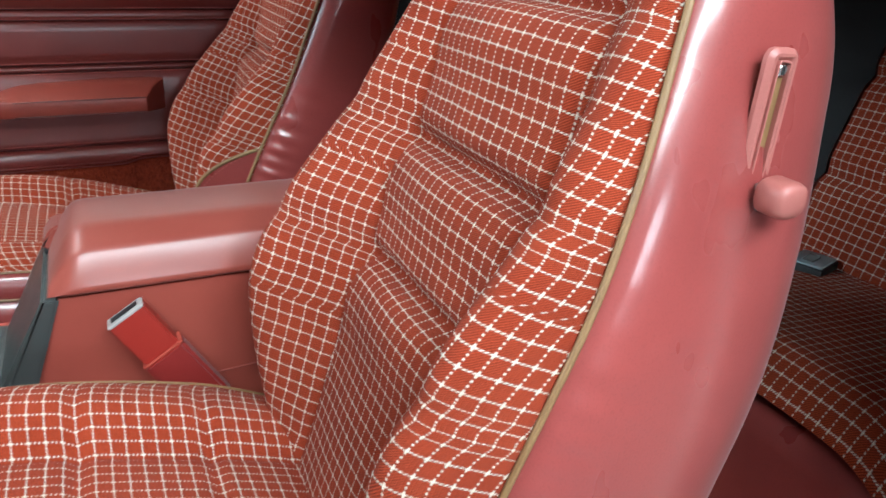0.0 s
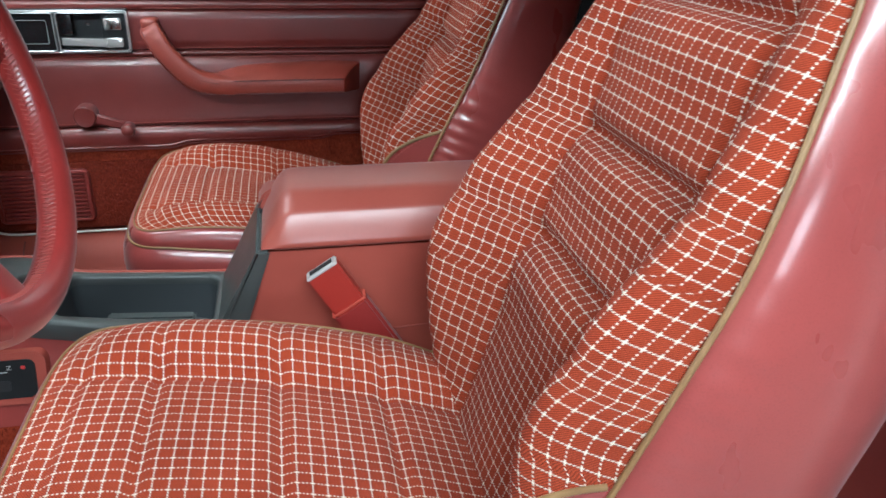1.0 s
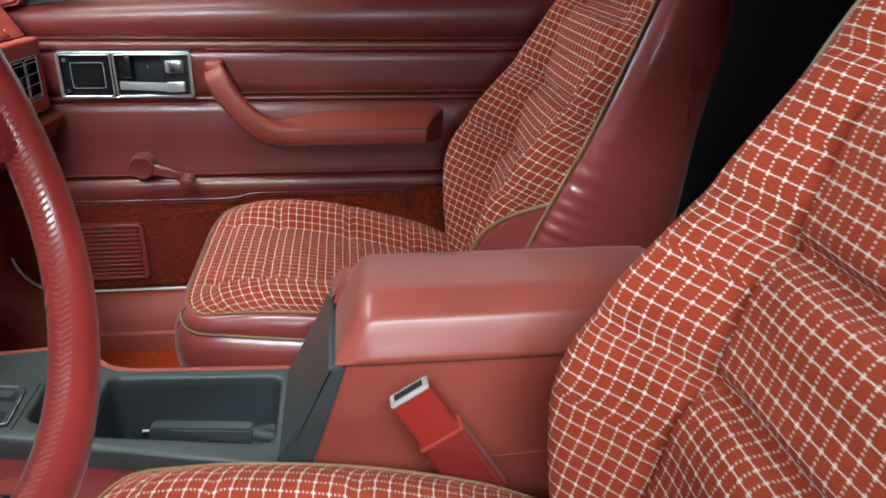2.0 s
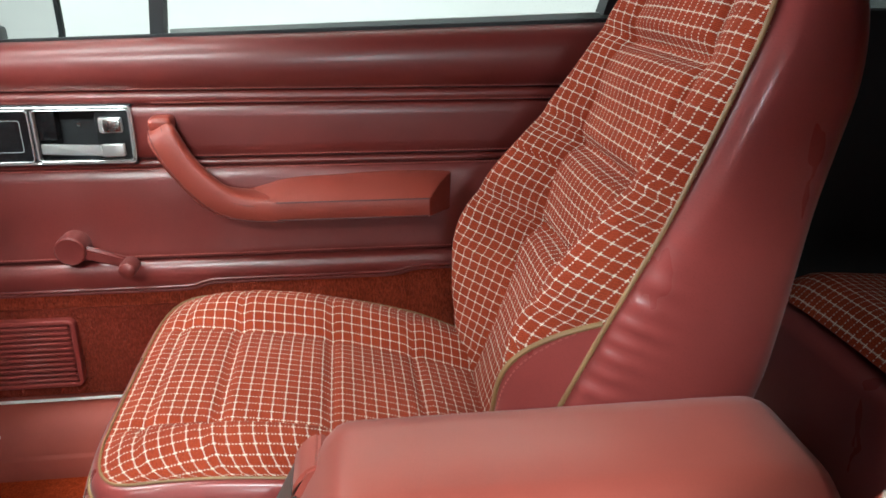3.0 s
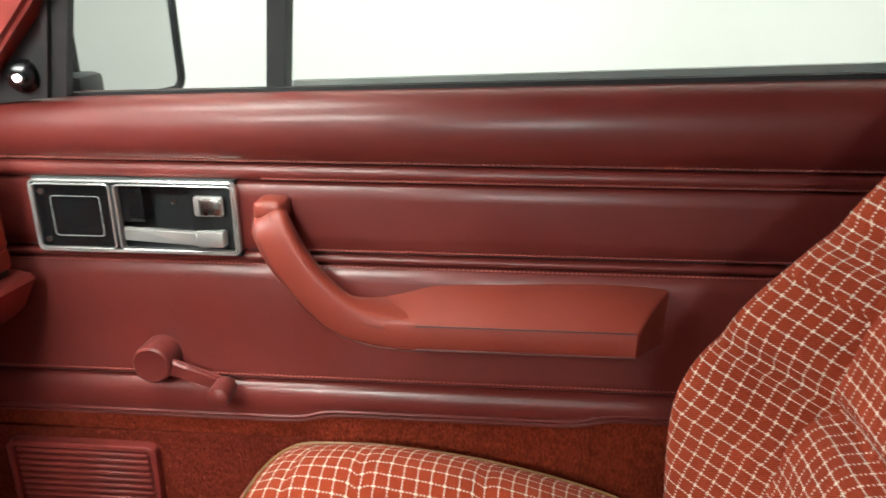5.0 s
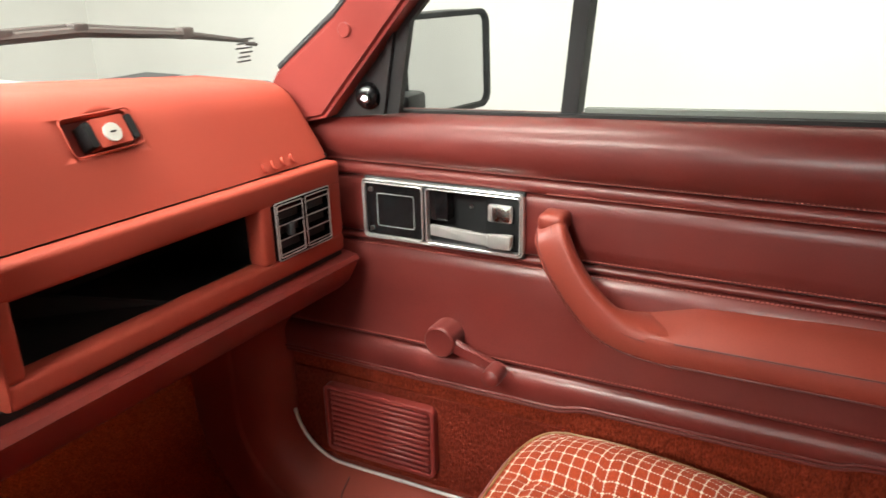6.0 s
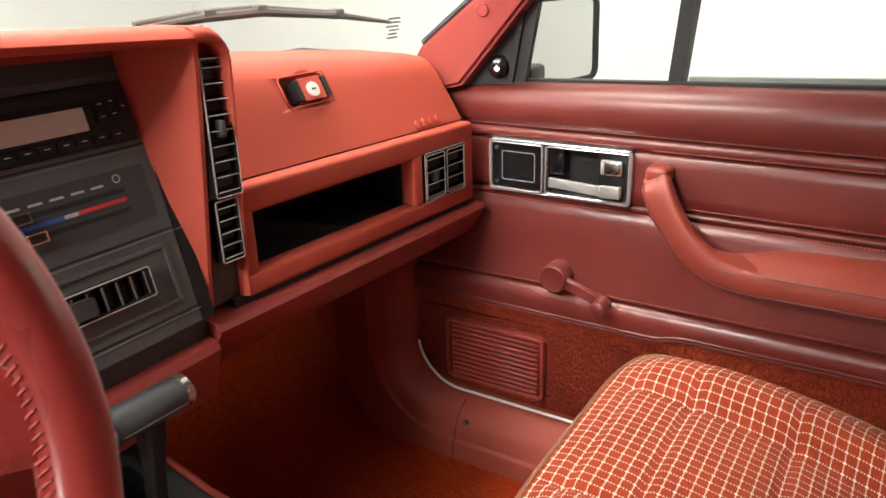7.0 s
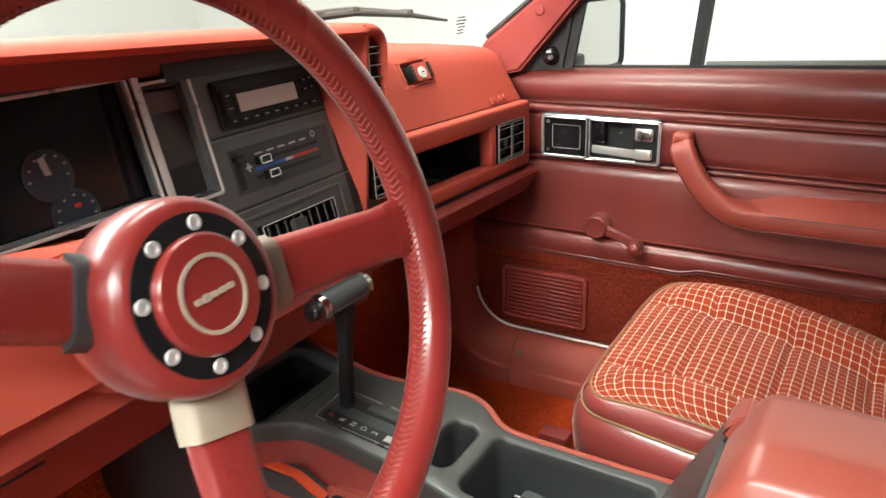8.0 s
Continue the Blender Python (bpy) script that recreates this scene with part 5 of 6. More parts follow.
# raised emblem bars
EM = Matrix.Translation((-0.2635, 0.5605, 0.774)) @ Matrix(((0, upv.x, nrm.x, 0), (1, 0, 0, 0), (0, upv.z, nrm.z, 0), (0, 0, 0, 1)))
for k in range(4):
    part("raised_bar", slab(bmesh.new(), EM @ Matrix.Translation((-0.027 + 0.018 * k, 0.0, -0.002)), 0.010, 0.012, 0.004, 0.0, 0.0034), PLAST, glove)

Y0, Y1 = 0.166, 0.656
for a in ((Y0, Y1, 0.738, 0.7700), (Y0, Y1, 0.645, 0.671), (Y0, 0.187, 0.668, 0.745), (0.492, 0.514, 0.668, 0.745), (0.625, Y1, 0.668, 0.745)):
    shear(part("lip_rail", B(-0.270, -0.243 if a[1] - a[0] > 0.1 else -0.2432, a[0], a[1], a[2], a[3], bevel=0.006, seg=3), PLAST, dash, "red shelf surround"))
shear(part("lip_end", B(-0.40, -0.262, 0.630, 0.6555, 0.645, 0.769, bevel=0.004), PLAST, dash))
# Near-black floor, back and sides paint in the deep shelf's darkness.
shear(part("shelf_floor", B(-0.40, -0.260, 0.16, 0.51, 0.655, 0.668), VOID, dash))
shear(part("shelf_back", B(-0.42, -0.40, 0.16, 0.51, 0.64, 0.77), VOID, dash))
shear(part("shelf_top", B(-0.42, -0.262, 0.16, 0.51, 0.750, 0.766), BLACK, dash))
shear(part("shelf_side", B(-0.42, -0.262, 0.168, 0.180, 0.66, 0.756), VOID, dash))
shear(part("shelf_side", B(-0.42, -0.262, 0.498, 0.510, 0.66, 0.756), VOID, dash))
shear(part("shelf_ridge", prism(bmesh.new(), [(-0.399, 0.24, 0.668), (-0.27, 0.36, 0.6685), (-0.27, 0.362, 0.6685), (-0.399, 0.242, 0.700)], (0, 0.003, 0.002)), BLACK, dash))
shear(part("glove_gap", B(-0.30, -0.2665, 0.17, 0.662, 0.768, 0.776), VOID, dash))
bm = bmesh.new()
prism(bm, [(-0.256, 0.112, 0.6385), (-0.236, 0.112, 0.634), (-0.232, 0.112, 0.628), (-0.252, 0.112, 0.592), (-0.268, 0.112, 0.578), (-0.60, 0.112, 0.60), (-0.60, 0.112, 0.6385)], (0, 0.56, 0))
shear(part("knee_panel", bm, PLAST2, dash, "dark red knee panel", smooth=30))
shear(part("knee_gap", B(-0.40, -0.250, 0.15, 0.655, 0.636, 0.648), VOID, dash))
shear(part("knee_bulge", B(-0.48, -0.33, 0.34, 0.655, 0.545, 0.60, bevel=0.03, seg=3), PLAST2, dash))
part("dash_filler", B(-0.46, -0.340, -0.70, 0.10, 0.62, 0.908), BLACK, dash)
part("dash_filler", B(-0.60, -0.43, -0.70, 0.69, 0.62, 0.845), BLACK, dash)


def vent(name, m, w, h, nslat, parent, split=0, upright=False, tab=True):
    v = part(name, slab(bmesh.new(), m, w, h, 0.002, -0.003, 0.0006), VOID, parent, "black slatted air vent")
    part("vent_frame", ring_frame(bmesh.new(), m, w, h, 0.003, 0.0035, 0.0095, 0.001), BLACKG, v)
    part("vent_edge", ring_frame(bmesh.new(), m @ Matrix.Translation((0, 0, 0.0090)), w, h, 0.003, 0.0011, 0.0012, 0.0003), SILVER, v)
    for k in range(nslat):
        u = (-0.5 + (k + 0.5) / nslat) * (w if upright else h)
        size = (0.0016, h - 0.006, 0.010, 1) if upright else (w - 0.006, 0.0016, 0.010, 1)
        tilt = Matrix.Rotation(radians(18), 4, "Y" if upright else "X")
        off = (u, 0, 0.0045) if upright else (0, u, 0.0045)
        b = bmesh.new()
        bmesh.ops.create_cube(b, size=1.0, matrix=m @ Matrix.Translation(off) @ tilt @ Matrix.Diagonal(size))
        part("slat", b, BLACKG, v)
        b = bmesh.new()
        edge = (0.0011, h - 0.007, 0.0008, 1) if upright else (w - 0.007, 0.0011, 0.0008, 1)
        bmesh.ops.create_cube(b, size=1.0, matrix=m @ Matrix.Translation((off[0], off[1] + (0 if upright else -0.0016), 0.0096)) @ Matrix.Diagonal(edge))
        part("slat_edge", b, DIM if upright else GREYP, v)
    for k in range(split + 1 if split else 0):
        half = w / (split + 1)
        part("vent_edge", ring_frame(bmesh.new(), m @ Matrix.Translation((-w / 2 + half * (k + 0.5), 0, 0.0098)), half - 0.0055, h - 0.007, 0.003, 0.0011, 0.0010, 0.0003), SILVER, v)
    for k in range(split):
        x = -w / 2 + w * (k + 1) / (split + 1)
        b = bmesh.new()
        bmesh.ops.create_cube(b, size=1.0, matrix=m @ Matrix.Translation((x, 0, 0.0055)) @ Matrix.Diagonal((0.005, h - 0.004, 0.0095, 1)))
        part("vent_bar", b, BLACKG, v)
    if tab:
        b = bmesh.new()
        bmesh.ops.create_cube(b, size=1.0, matrix=m @ Matrix.Translation((0 if not split else -w / 4, 0, 0.008)) @ Matrix.Diagonal((0.008, 0.017, 0.011, 1)))
        bmesh.ops.bevel(b, geom=b.edges[:], offset=0.002, segments=1, affect="EDGES")
        part("vent_tab", b, BLACK, v)
    return v


def facing(x, y, z, lean=0.0):
    """A frame in the plane facing the rear: local x across, y up, z out; lean: metres the foot comes rearwards for each metre down."""
    u = Vector((-lean, 0, 1)).normalized()
    n_ = Vector((1, 0, lean)).normalized()
    return Matrix.Translation((x, y, z)) @ Matrix(((0, u.x, n_.x, 0), (1, 0, 0, 0), (0, u.z, n_.z, 0), (0, 0, 0, 1)))


shear(vent("side_vent", facing(-0.2505, 0.5695, 0.7065), 0.110, 0.073, 4, dash, 1))
# hood over the instruments
bm = bmesh.new()
HOOD = [(-0.50, 0.890), (-0.44, 0.915), (-0.36, 0.938), (-0.300, 0.945), (-0.262, 0.946), (-0.240, 0.9445), (-0.231, 0.9410), (-0.2275, 0.9355), (-0.2305, 0.9305), (-0.242, 0.928), (-0.300, 0.9265), (-0.42, 0.920)]
prism(bm, [(x, -0.70, z) for x, z in HOOD], (0, 0.834, 0))
shear(part("hood_top", bm, PLAST, dash, "red instrument hood", smooth=50), 0.05, 0.05)
# Darker red here stands in for the shade under the lip.
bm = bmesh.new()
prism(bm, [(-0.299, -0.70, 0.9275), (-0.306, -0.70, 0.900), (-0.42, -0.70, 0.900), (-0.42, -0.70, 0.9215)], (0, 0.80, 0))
shear(part("hood_fascia", bm, PLAST2, dash, "red strip under the hood's lip, darkened for its shade", smooth=50), 0.05, 0.05)
# cheek at the hood's end: slanted inner face, vents on its front
bm = bmesh.new()
CH = [(0.940, 0.090, 0.128, 0.158), (0.920, 0.090, 0.128, 0.163), (0.86, 0.092, 0.126, 0.166), (0.78, 0.098, 0.121, 0.167), (0.70, 0.106, 0.115, 0.167), (0.662, 0.109, 0.113, 0.166)]
rows = []
for z, yi, yf, yo in CH:
    xf = -0.232 - 0.05 * (0.94 - z)
    rows.append([bm.verts.new(p) for p in ((-0.46, yi, min(z, 0.890)), (-0.300 + 0.22 * (0.92 - z), yi, z), (xf - 0.008, yf - 0.004, z), (xf, yf, z), (xf, yf + 0.005, z), (xf - 0.018, yf + 0.007, z), (xf - 0.018, yo - 0.003, z), (xf - 0.019, yo, z), (-0.46, yo, min(z, 0.890)))])
for q, s in zip(rows, rows[1:]):
    for j in range(len(q)):
        bm.faces.new((q[j], q[(j + 1) % len(q)], s[(j + 1) % len(q)], s[j]))
bm.faces.new(rows[0])
bm.faces.new(rows[-1][::-1])
part("hood_cheek", bm, PLAST, dash, "red hood cheek", smooth=45)
# rounded end: the hood's roll turns down beside the vents
bm = bmesh.new()
way = [(0.126, 0.9417, 0, 1, 0.016), (0.138, 0.9415, 0, 1, 0.016)]
way += [(0.138 + 0.034 * math.sin(radians(a)), 0.9075 + 0.034 * math.cos(radians(a)), math.sin(radians(a)), math.cos(radians(a)), lerp_table(a, [0, 90], [0.016, 0.0095])) for a in range(9, 91, 9)]
way += [(0.172, z, 1, 0, 0.0090) for z in (0.88, 0.84, 0.78, 0.72, 0.655)]
rows = []
for y, z, oy, oz, dp in way:
    xf = -0.2265 - 0.06 * (0.94 - z)
    rows.append([bm.verts.new((x, y - oy * o, z - oz * o)) for x, o in ((-0.30, dp), (xf - 0.010, dp), (xf - 0.003, dp * 0.9), (xf, dp * 0.66), (xf - 0.001, dp * 0.34), (xf - 0.006, 0.0012), (xf - 0.016, 0.0), (-0.30, 0.0), (-0.36, 0.007 * oz), (-0.44, 0.030 * oz), (-0.47, 0.040 * oz))])
for q, w in zip(rows, rows[1:]):
    for k in range(len(q) - 1):
        bm.faces.new((q[k], q[k + 1], w[k + 1], w[k]))
part("hood_end", bm, PLAST, dash, "rounded hood end", smooth=60)
part("vent_column", prism(bmesh.new(), [(-0.2445, 0.130, 0.912), (-0.2565, 0.119, 0.655), (-0.2565, 0.166, 0.655), (-0.2445, 0.163, 0.912)], (-0.01, 0, 0)), BLACK, dash, "black vent strip")
vent("upper_vent", facing(-0.2440, 0.1500, 0.843, 0.045) @ Matrix.Rotation(radians(-2.6), 4, "Z"), 0.034, 0.136, 9, dash)
vent("lower_vent", facing(-0.2495, 0.1485, 0.737, 0.045) @ Matrix.Rotation(radians(-1.5), 4, "Z"), 0.030, 0.066, 5, dash, tab=False)

# charcoal centre panel, leaning, with radio, heater controls and vent
LEANP = 0.25


def on_panel(y, z, lift=0.0):
    m = facing(-0.300 + (0.905 - z) * LEANP, y, z, LEANP)
    return m @ Matrix.Translation((0, 0, lift))


cp = part("centre_panel", slab(bmesh.new(), on_panel(-0.005, 0.785), 0.232, 0.262, 0.004, -0.012, 0.0), PANELC, dash, "charcoal centre panel")
part("panel_brow", slab(bmesh.new(), on_panel(-0.02, 0.912), 0.24, 0.020, 0.002, -0.012, 0.002), BLACK, cp)
for z, w in ((0.836, 0.215), (0.754, 0.215), (0.674, 0.20)):
    part("panel_groove", slab(bmesh.new(), on_panel(-0.002, z), w, 0.0022, 0.0004, 0.0, 0.0006), VOID, cp)
    part("panel_ridge", slab(bmesh.new(), on_panel(-0.002, z - 0.003), w, 0.0014, 0.0004, 0.0, 0.0014), DIM, cp)
part("panel_edge", slab(bmesh.new(), on_panel(0.1035, 0.782), 0.015, 0.256, 0.002, -0.010, 0.0012), RADIOB, cp, "black edge strip")
# radio
radio = thing("car_radio", (-0.29, -0.02, 0.872), "black car radio with a grey display in the dashboard", "radio")
part("faceplate", slab(bmesh.new(), on_panel(0.001, 0.868), 0.168, 0.050, 0.003, 0.0, 0.007), RADIOB, radio)
part("surround", ring_frame(bmesh.new(), on_panel(0.001, 0.868), 0.174, 0.056, 0.003, 0.004, 0.005, 0.001), RADIOB, radio)
part("display", slab(bmesh.new(), on_panel(-0.008, 0.867, 0.007), 0.098, 0.022, 0.002, 0.0, 0.0008), LCD, radio, "grey display")
part("display_rim", ring_frame(bmesh.new(), on_panel(-0.008, 0.867, 0.006), 0.112, 0.029, 0.004, 0.004, 0.003, 0.0008), RADIOB, radio)
part("tape_slot", slab(bmesh.new(), on_panel(0.001, 0.887, 0.0068), 0.150, 0.006, 0.001, 0.0, 0.0006), VOID, radio)
for y, z, w, h in ((-0.073, 0.877, 0.015, 0.011), (-0.073, 0.863, 0.015, 0.011), (0.056, 0.877, 0.010, 0.008), (0.068, 0.878, 0.010, 0.008), (0.056, 0.866, 0.010, 0.008), (0.068, 0.867, 0.010, 0.008), (0.0785, 0.872, 0.006, 0.012)):
    part("button", slab(bmesh.new(), on_panel(y, z, 0.006), w, h, min(w, h) * 0.42, 0.0, 0.0045), RADIOB, radio)
    part("button_mark", slab(bmesh.new(), on_panel(y, z, 0.0105), w * 0.4, 0.0012, 0.0003, 0.0, 0.0004), GREYP, radio)
for k in range(9):
    part("button", slab(bmesh.new(), on_panel(-0.072 + 0.0172 * k, 0.8490, 0.006), 0.0140, 0.0065, 0.001, 0.0, 0.004), RADIOB, radio)
    part("button_mark", slab(bmesh.new(), on_panel(-0.072 + 0.0172 * k, 0.8490, 0.010), 0.005, 0.001, 0.0002, 0.0, 0.0004), GREYP, radio)
# heater controls
heat = thing("heater_control", (-0.275, -0.01, 0.794), "black heater control plate with red and blue temperature band", "heater control")
part("plate", slab(bmesh.new(), on_panel(-0.003, 0.794), 0.174, 0.052, 0.002, 0.0, 0.0018), BLACK, heat)
part("lever_slot", slab(bmesh.new(), on_panel(0.0, 0.8005, 0.0016), 0.116, 0.0045, 0.001, 0.0, 0.0008), VOID, heat)
part("lever_slot", slab(bmesh.new(), on_panel(0.0, 0.7825, 0.0016), 0.116, 0.0045, 0.001, 0.0, 0.0008), VOID, heat)
part("cold_band", slab(bmesh.new(), on_panel(-0.031, 0.7915, 0.0016), 0.052, 0.0036, 0.0006, 0.0, 0.0006), BLUEP, heat, "blue band")
part("band_middle", slab(bmesh.new(), on_panel(0.0015, 0.7917, 0.0016), 0.013, 0.0036, 0.0006, 0.0, 0.0006), GREYP, heat)
part("hot_band", slab(bmesh.new(), on_panel(0.0325, 0.7920, 0.0016), 0.049, 0.0036, 0.0006, 0.0, 0.0006), REDP, heat, "red band")
for y, z in ((-0.0455, 0.8005), (-0.0375, 0.7825)):
    part("slider", slab(bmesh.new(), on_panel(y, z, 0.002), 0.017, 0.0095, 0.001, 0.0, 0.010), BLACKG, heat)
    part("slider_edge", ring_frame(bmesh.new(), on_panel(y, z, 0.0115), 0.017, 0.0095, 0.001, 0.0012, 0.001, 0.0002), CHROME, heat)
for k in range(5):
    part("word_bar", slab(bmesh.new(), on_panel(-0.045 + 0.0195 * k, 0.8085, 0.0016), 0.0125, 0.0022, 0.0004, 0.0, 0.0005), GREYP, heat)
part("fan_slot", slab(bmesh.new(), on_panel(-0.082, 0.795, 0.0018), 0.010, 0.044, 0.001, 0.0, 0.0009), VOID, heat)
part("fan_slider", slab(bmesh.new(), on_panel(-0.082, 0.809, 0.002), 0.012, 0.006, 0.001, 0.0, 0.009), BLACKG, heat)
part("fan_mark", slab(bmesh.new(), on_panel(-0.066, 0.796, 0.002), 0.0028, 0.010, 0.0006, 0.0, 0.0006), GREYP, heat)
part("fan_mark", slab(bmesh.new(), on_panel(-0.066, 0.796, 0.002), 0.009, 0.0028, 0.0006, 0.0, 0.0006), GREYP, heat)
part("indicator_ring", ring_frame(bmesh.new(), on_panel(0.0535, 0.8115, 0.0016), 0.008, 0.008, 0.0039, 0.0010, 0.0008, 0.0002), GREYP, heat)
# centre vent in its pocket
part("vent_pocket", ring_frame(bmesh.new(), on_panel(-0.010, 0.7135), 0.182, 0.060, 0.003, 0.004, 0.003, 0.001), PANELC, cp)
vent("centre_vent", on_panel(-0.0145, 0.7155, 0.0), 0.132, 0.029, 9, dash, upright=True, tab=False)
part("vent_knob", slab(bmesh.new(), on_panel(-0.022, 0.7145, 0.006), 0.022, 0.017, 0.003, 0.0, 0.008), BLACK, cp)
part("worn_strip", slab(bmesh.new(), on_panel(0.010, 0.6865, 0.0008), 0.088, 0.0028, 0.0012, 0.0, 0.0014), GREYP, cp, "worn pale ashtray edge")

# instrument cluster side
part("cluster_back", slab(bmesh.new(), facing(-0.325, -0.434, 0.851, 0.2), 0.50, 0.133, 0.004, -0.01, 0.0), VOID, dash, "dark instrument panel")
part("cluster_lens", slab(bmesh.new(), facing(-0.312, -0.434, 0.851, 0.2), 0.50, 0.126, 0.004, 0.0, 0.001), LENS, dash, "smoked instrument glass")
cl = part("cluster_frame", ring_frame(bmesh.new(), facing(-0.3065, -0.434, 0.851, LEANP), 0.512, 0.136, 0.006, 0.008, 0.012, 0.002), PANELC, dash)
part("cluster_trim", ring_frame(bmesh.new(), facing(-0.2940, -0.434, 0.851, LEANP), 0.506, 0.130, 0.005, 0.0034, 0.002, 0.0006), SILVER, cl, "silver trim line")
part("trim_post", slab(bmesh.new(), on_panel(-0.1825, 0.850, 0.006), 0.008, 0.128, 0.001, 0.0, 0.003), SILVER, cl, "silver upright")
for y, z, r in ((-0.385, 0.815, 0.044), (-0.283, 0.838, 0.025), (-0.268, 0.797, 0.025)):
    part("gauge_ring", lathe(bmesh.new(), (-0.3085 + (0.845 - z) * 0.2, y, z), (1, 0, 0.2), [(r, 0.0), (r, 0.0008), (r * 0.96, 0.0011), (r * 0.94, 0.0006), (0.0008, 0.0006)], 36), GAUGE, cl)
    for k in range(9):
        a = radians(-40 + 260 * k / 8)
        c = Vector((-0.3070 + (0.845 - z) * 0.2, y, z)) + Vector((0, math.cos(a), math.sin(a))) * r * 0.78
        part("gauge_tick", B(c.x - 0.0004, c.x + 0.0004, c.y - 0.001, c.y + 0.001, c.z - 0.001, c.z + 0.001), GREYP, cl)
part("gauge_needle", B(-0.308, -0.3065, -0.2865, -0.2805, 0.828, 0.856, turn=Matrix.Rotation(radians(14), 4, "X")), GREYP, cl)
part("gauge_needle", B(-0.2985, -0.2970, -0.286, -0.258, 0.7845, 0.7870), GREYP, cl)
part("gauge_light", B(-0.2995, -0.2980, -0.268, -0.262, 0.803, 0.807), REDP, cl)
# switch pod
pod = part("switch_pod", slab(bmesh.new(), on_panel(-0.1420, 0.8425), 0.058, 0.124, 0.005, -0.022, -0.018), PANELC, dash, "recessed switch pod")
part("pod_trim", ring_frame(bmesh.new(), on_panel(-0.1420, 0.8425, -0.002), 0.068, 0.134, 0.006, 0.0040, 0.0035, 0.001), SILVER, pod, "silver pod trim")
part("pod_wall", ring_frame(bmesh.new(), on_panel(-0.1420, 0.8425, -0.020), 0.060, 0.126, 0.005, 0.004, 0.018, 0.001), BLACK, pod)
part("pod_switch", slab(bmesh.new(), on_panel(-0.1420, 0.886, -0.018), 0.044, 0.022, 0.003, 0.0, 0.006), DIM, pod, "grey rocker switch")
part("pod_blank", slab(bmesh.new(), on_panel(-0.1420, 0.845, -0.018), 0.046, 0.050, 0.003, 0.0, 0.004), PANELC, pod)
part("pod_blank", slab(bmesh.new(), on_panel(-0.1420, 0.799, -0.018), 0.046, 0.036, 0.003, 0.0, 0.003), BLACK, pod)
# lower left: key plate and red knee panel
kp = part("key_plate", slab(bmesh.new(), on_panel(-0.190, 0.725, -0.010), 0.125, 0.095, 0.004, 0.0, 0.008), PANELC, dash, "charcoal key plate")
part("key_trim", ring_frame(bmesh.new(), on_panel(-0.178, 0.722, -0.002), 0.090, 0.080, 0.003, 0.002, 0.0016, 0.0005), SILVER, kp)
part("key_barrel", lathe(bmesh.new(), on_panel(-0.170, 0.708, -0.002).translation, (1, 0, 0.25), [(0.017, 0.0), (0.017, 0.008), (0.012, 0.012), (0.012, 0.020), (0.006, 0.022)], 24), CHROME, kp, "round metal knob")
part("left_panel", B(-0.33, -0.262, -0.70, -0.255, 0.64, 0.772, bevel=0.012), PLAST, dash, "red lower dash panel")
bm = bmesh.new()
prism(bm, [(-0.262, -0.70, 0.634), (-0.238, -0.70, 0.627), (-0.234, -0.70, 0.619), (-0.252, -0.70, 0.560), (-0.30, -0.70, 0.530), (-0.60, -0.70, 0.58), (-0.60, -0.70, 0.634)], (0, 0.81, 0))
part("knee_panel", bm, PLAST2, dash, "dark red knee panel", smooth=30)
part("panel_foot", B(-0.30, -0.250, -0.255, 0.112, 0.625, 0.662, bevel=0.004), BLACK, dash, "black strip under the centre panel")
part("knee_slot", B(-0.252, -0.236, -0.47, -0.385, 0.607, 0.619, bevel=0.003, turn=Matrix.Rotation(radians(-15), 4, "Y")), VOID, dash)

# ---- steering column and wheel ----
HUB = Vector((0.046, -0.400, 0.832))
TILT = radians(17)
WN = Vector((math.cos(TILT), 0, math.sin(TILT)))
WU = Vector((-math.sin(TILT), 0, math.cos(TILT)))
WR = Vector((0, 1, 0))
col = thing("steering_column", HUB + WN * -0.22, "red plastic steering column shroud with a dark stalk", "steering column")
part("shroud", tube(bmesh.new(), [HUB + WN * -0.36, HUB + WN * -0.20, HUB + WN * -0.075, HUB + WN * -0.070], [0.060, 0.056, 0.050, 0.046], 28), PLAST, col)
bm = bmesh.new()
cs = Matrix.Translation(HUB + WN * -0.19 + WU * -0.004 + WR * -0.035) @ Matrix(((WR.x, WU.x, WN.x, 0), (WR.y, WU.y, WN.y, 0), (WR.z, WU.z, WN.z, 0), (0, 0, 0, 1)))
bmesh.ops.create_cube(bm, size=1.0, matrix=cs @ Matrix.Diagonal((0.230, 0.108, 0.20, 1)))
bmesh.ops.bevel(bm, geom=bm.edges[:], offset=0.028, segments=5, affect="EDGES")
part("shroud_cover", bm, PLAST, col, "boxy red lower cover")
part("stalk", tube(bmesh.new(), [HUB + WN * -0.11 + WR * -0.03, HUB + WN * -0.10 + WR * -0.10, HUB + WN * -0.07 + WR * -0.20], [0.010, 0.009, 0.013], 12), BLACK, col, "black stalk")
wheel = thing("steering_wheel", HUB, "red leather wrapped three-spoke steering wheel with laced rim", "steering wheel")
R = 0.196


def on_wheel(a, r, h=0.0):
    return HUB + r * (math.cos(a) * WR + math.sin(a) * WU) + WN * h


rim = part("rim", tube(bmesh.new(), [on_wheel(a, R) for a in np.linspace(0, 2 * math.pi, 120, endpoint=False)], 0.0165, 16, True), WHEELV, wheel, "red leather rim")
LACE = surface("worn_red_lace", (0.33, 0.075, 0.062), (0.26, 0.050, 0.042), 0.62, spec=0.3)
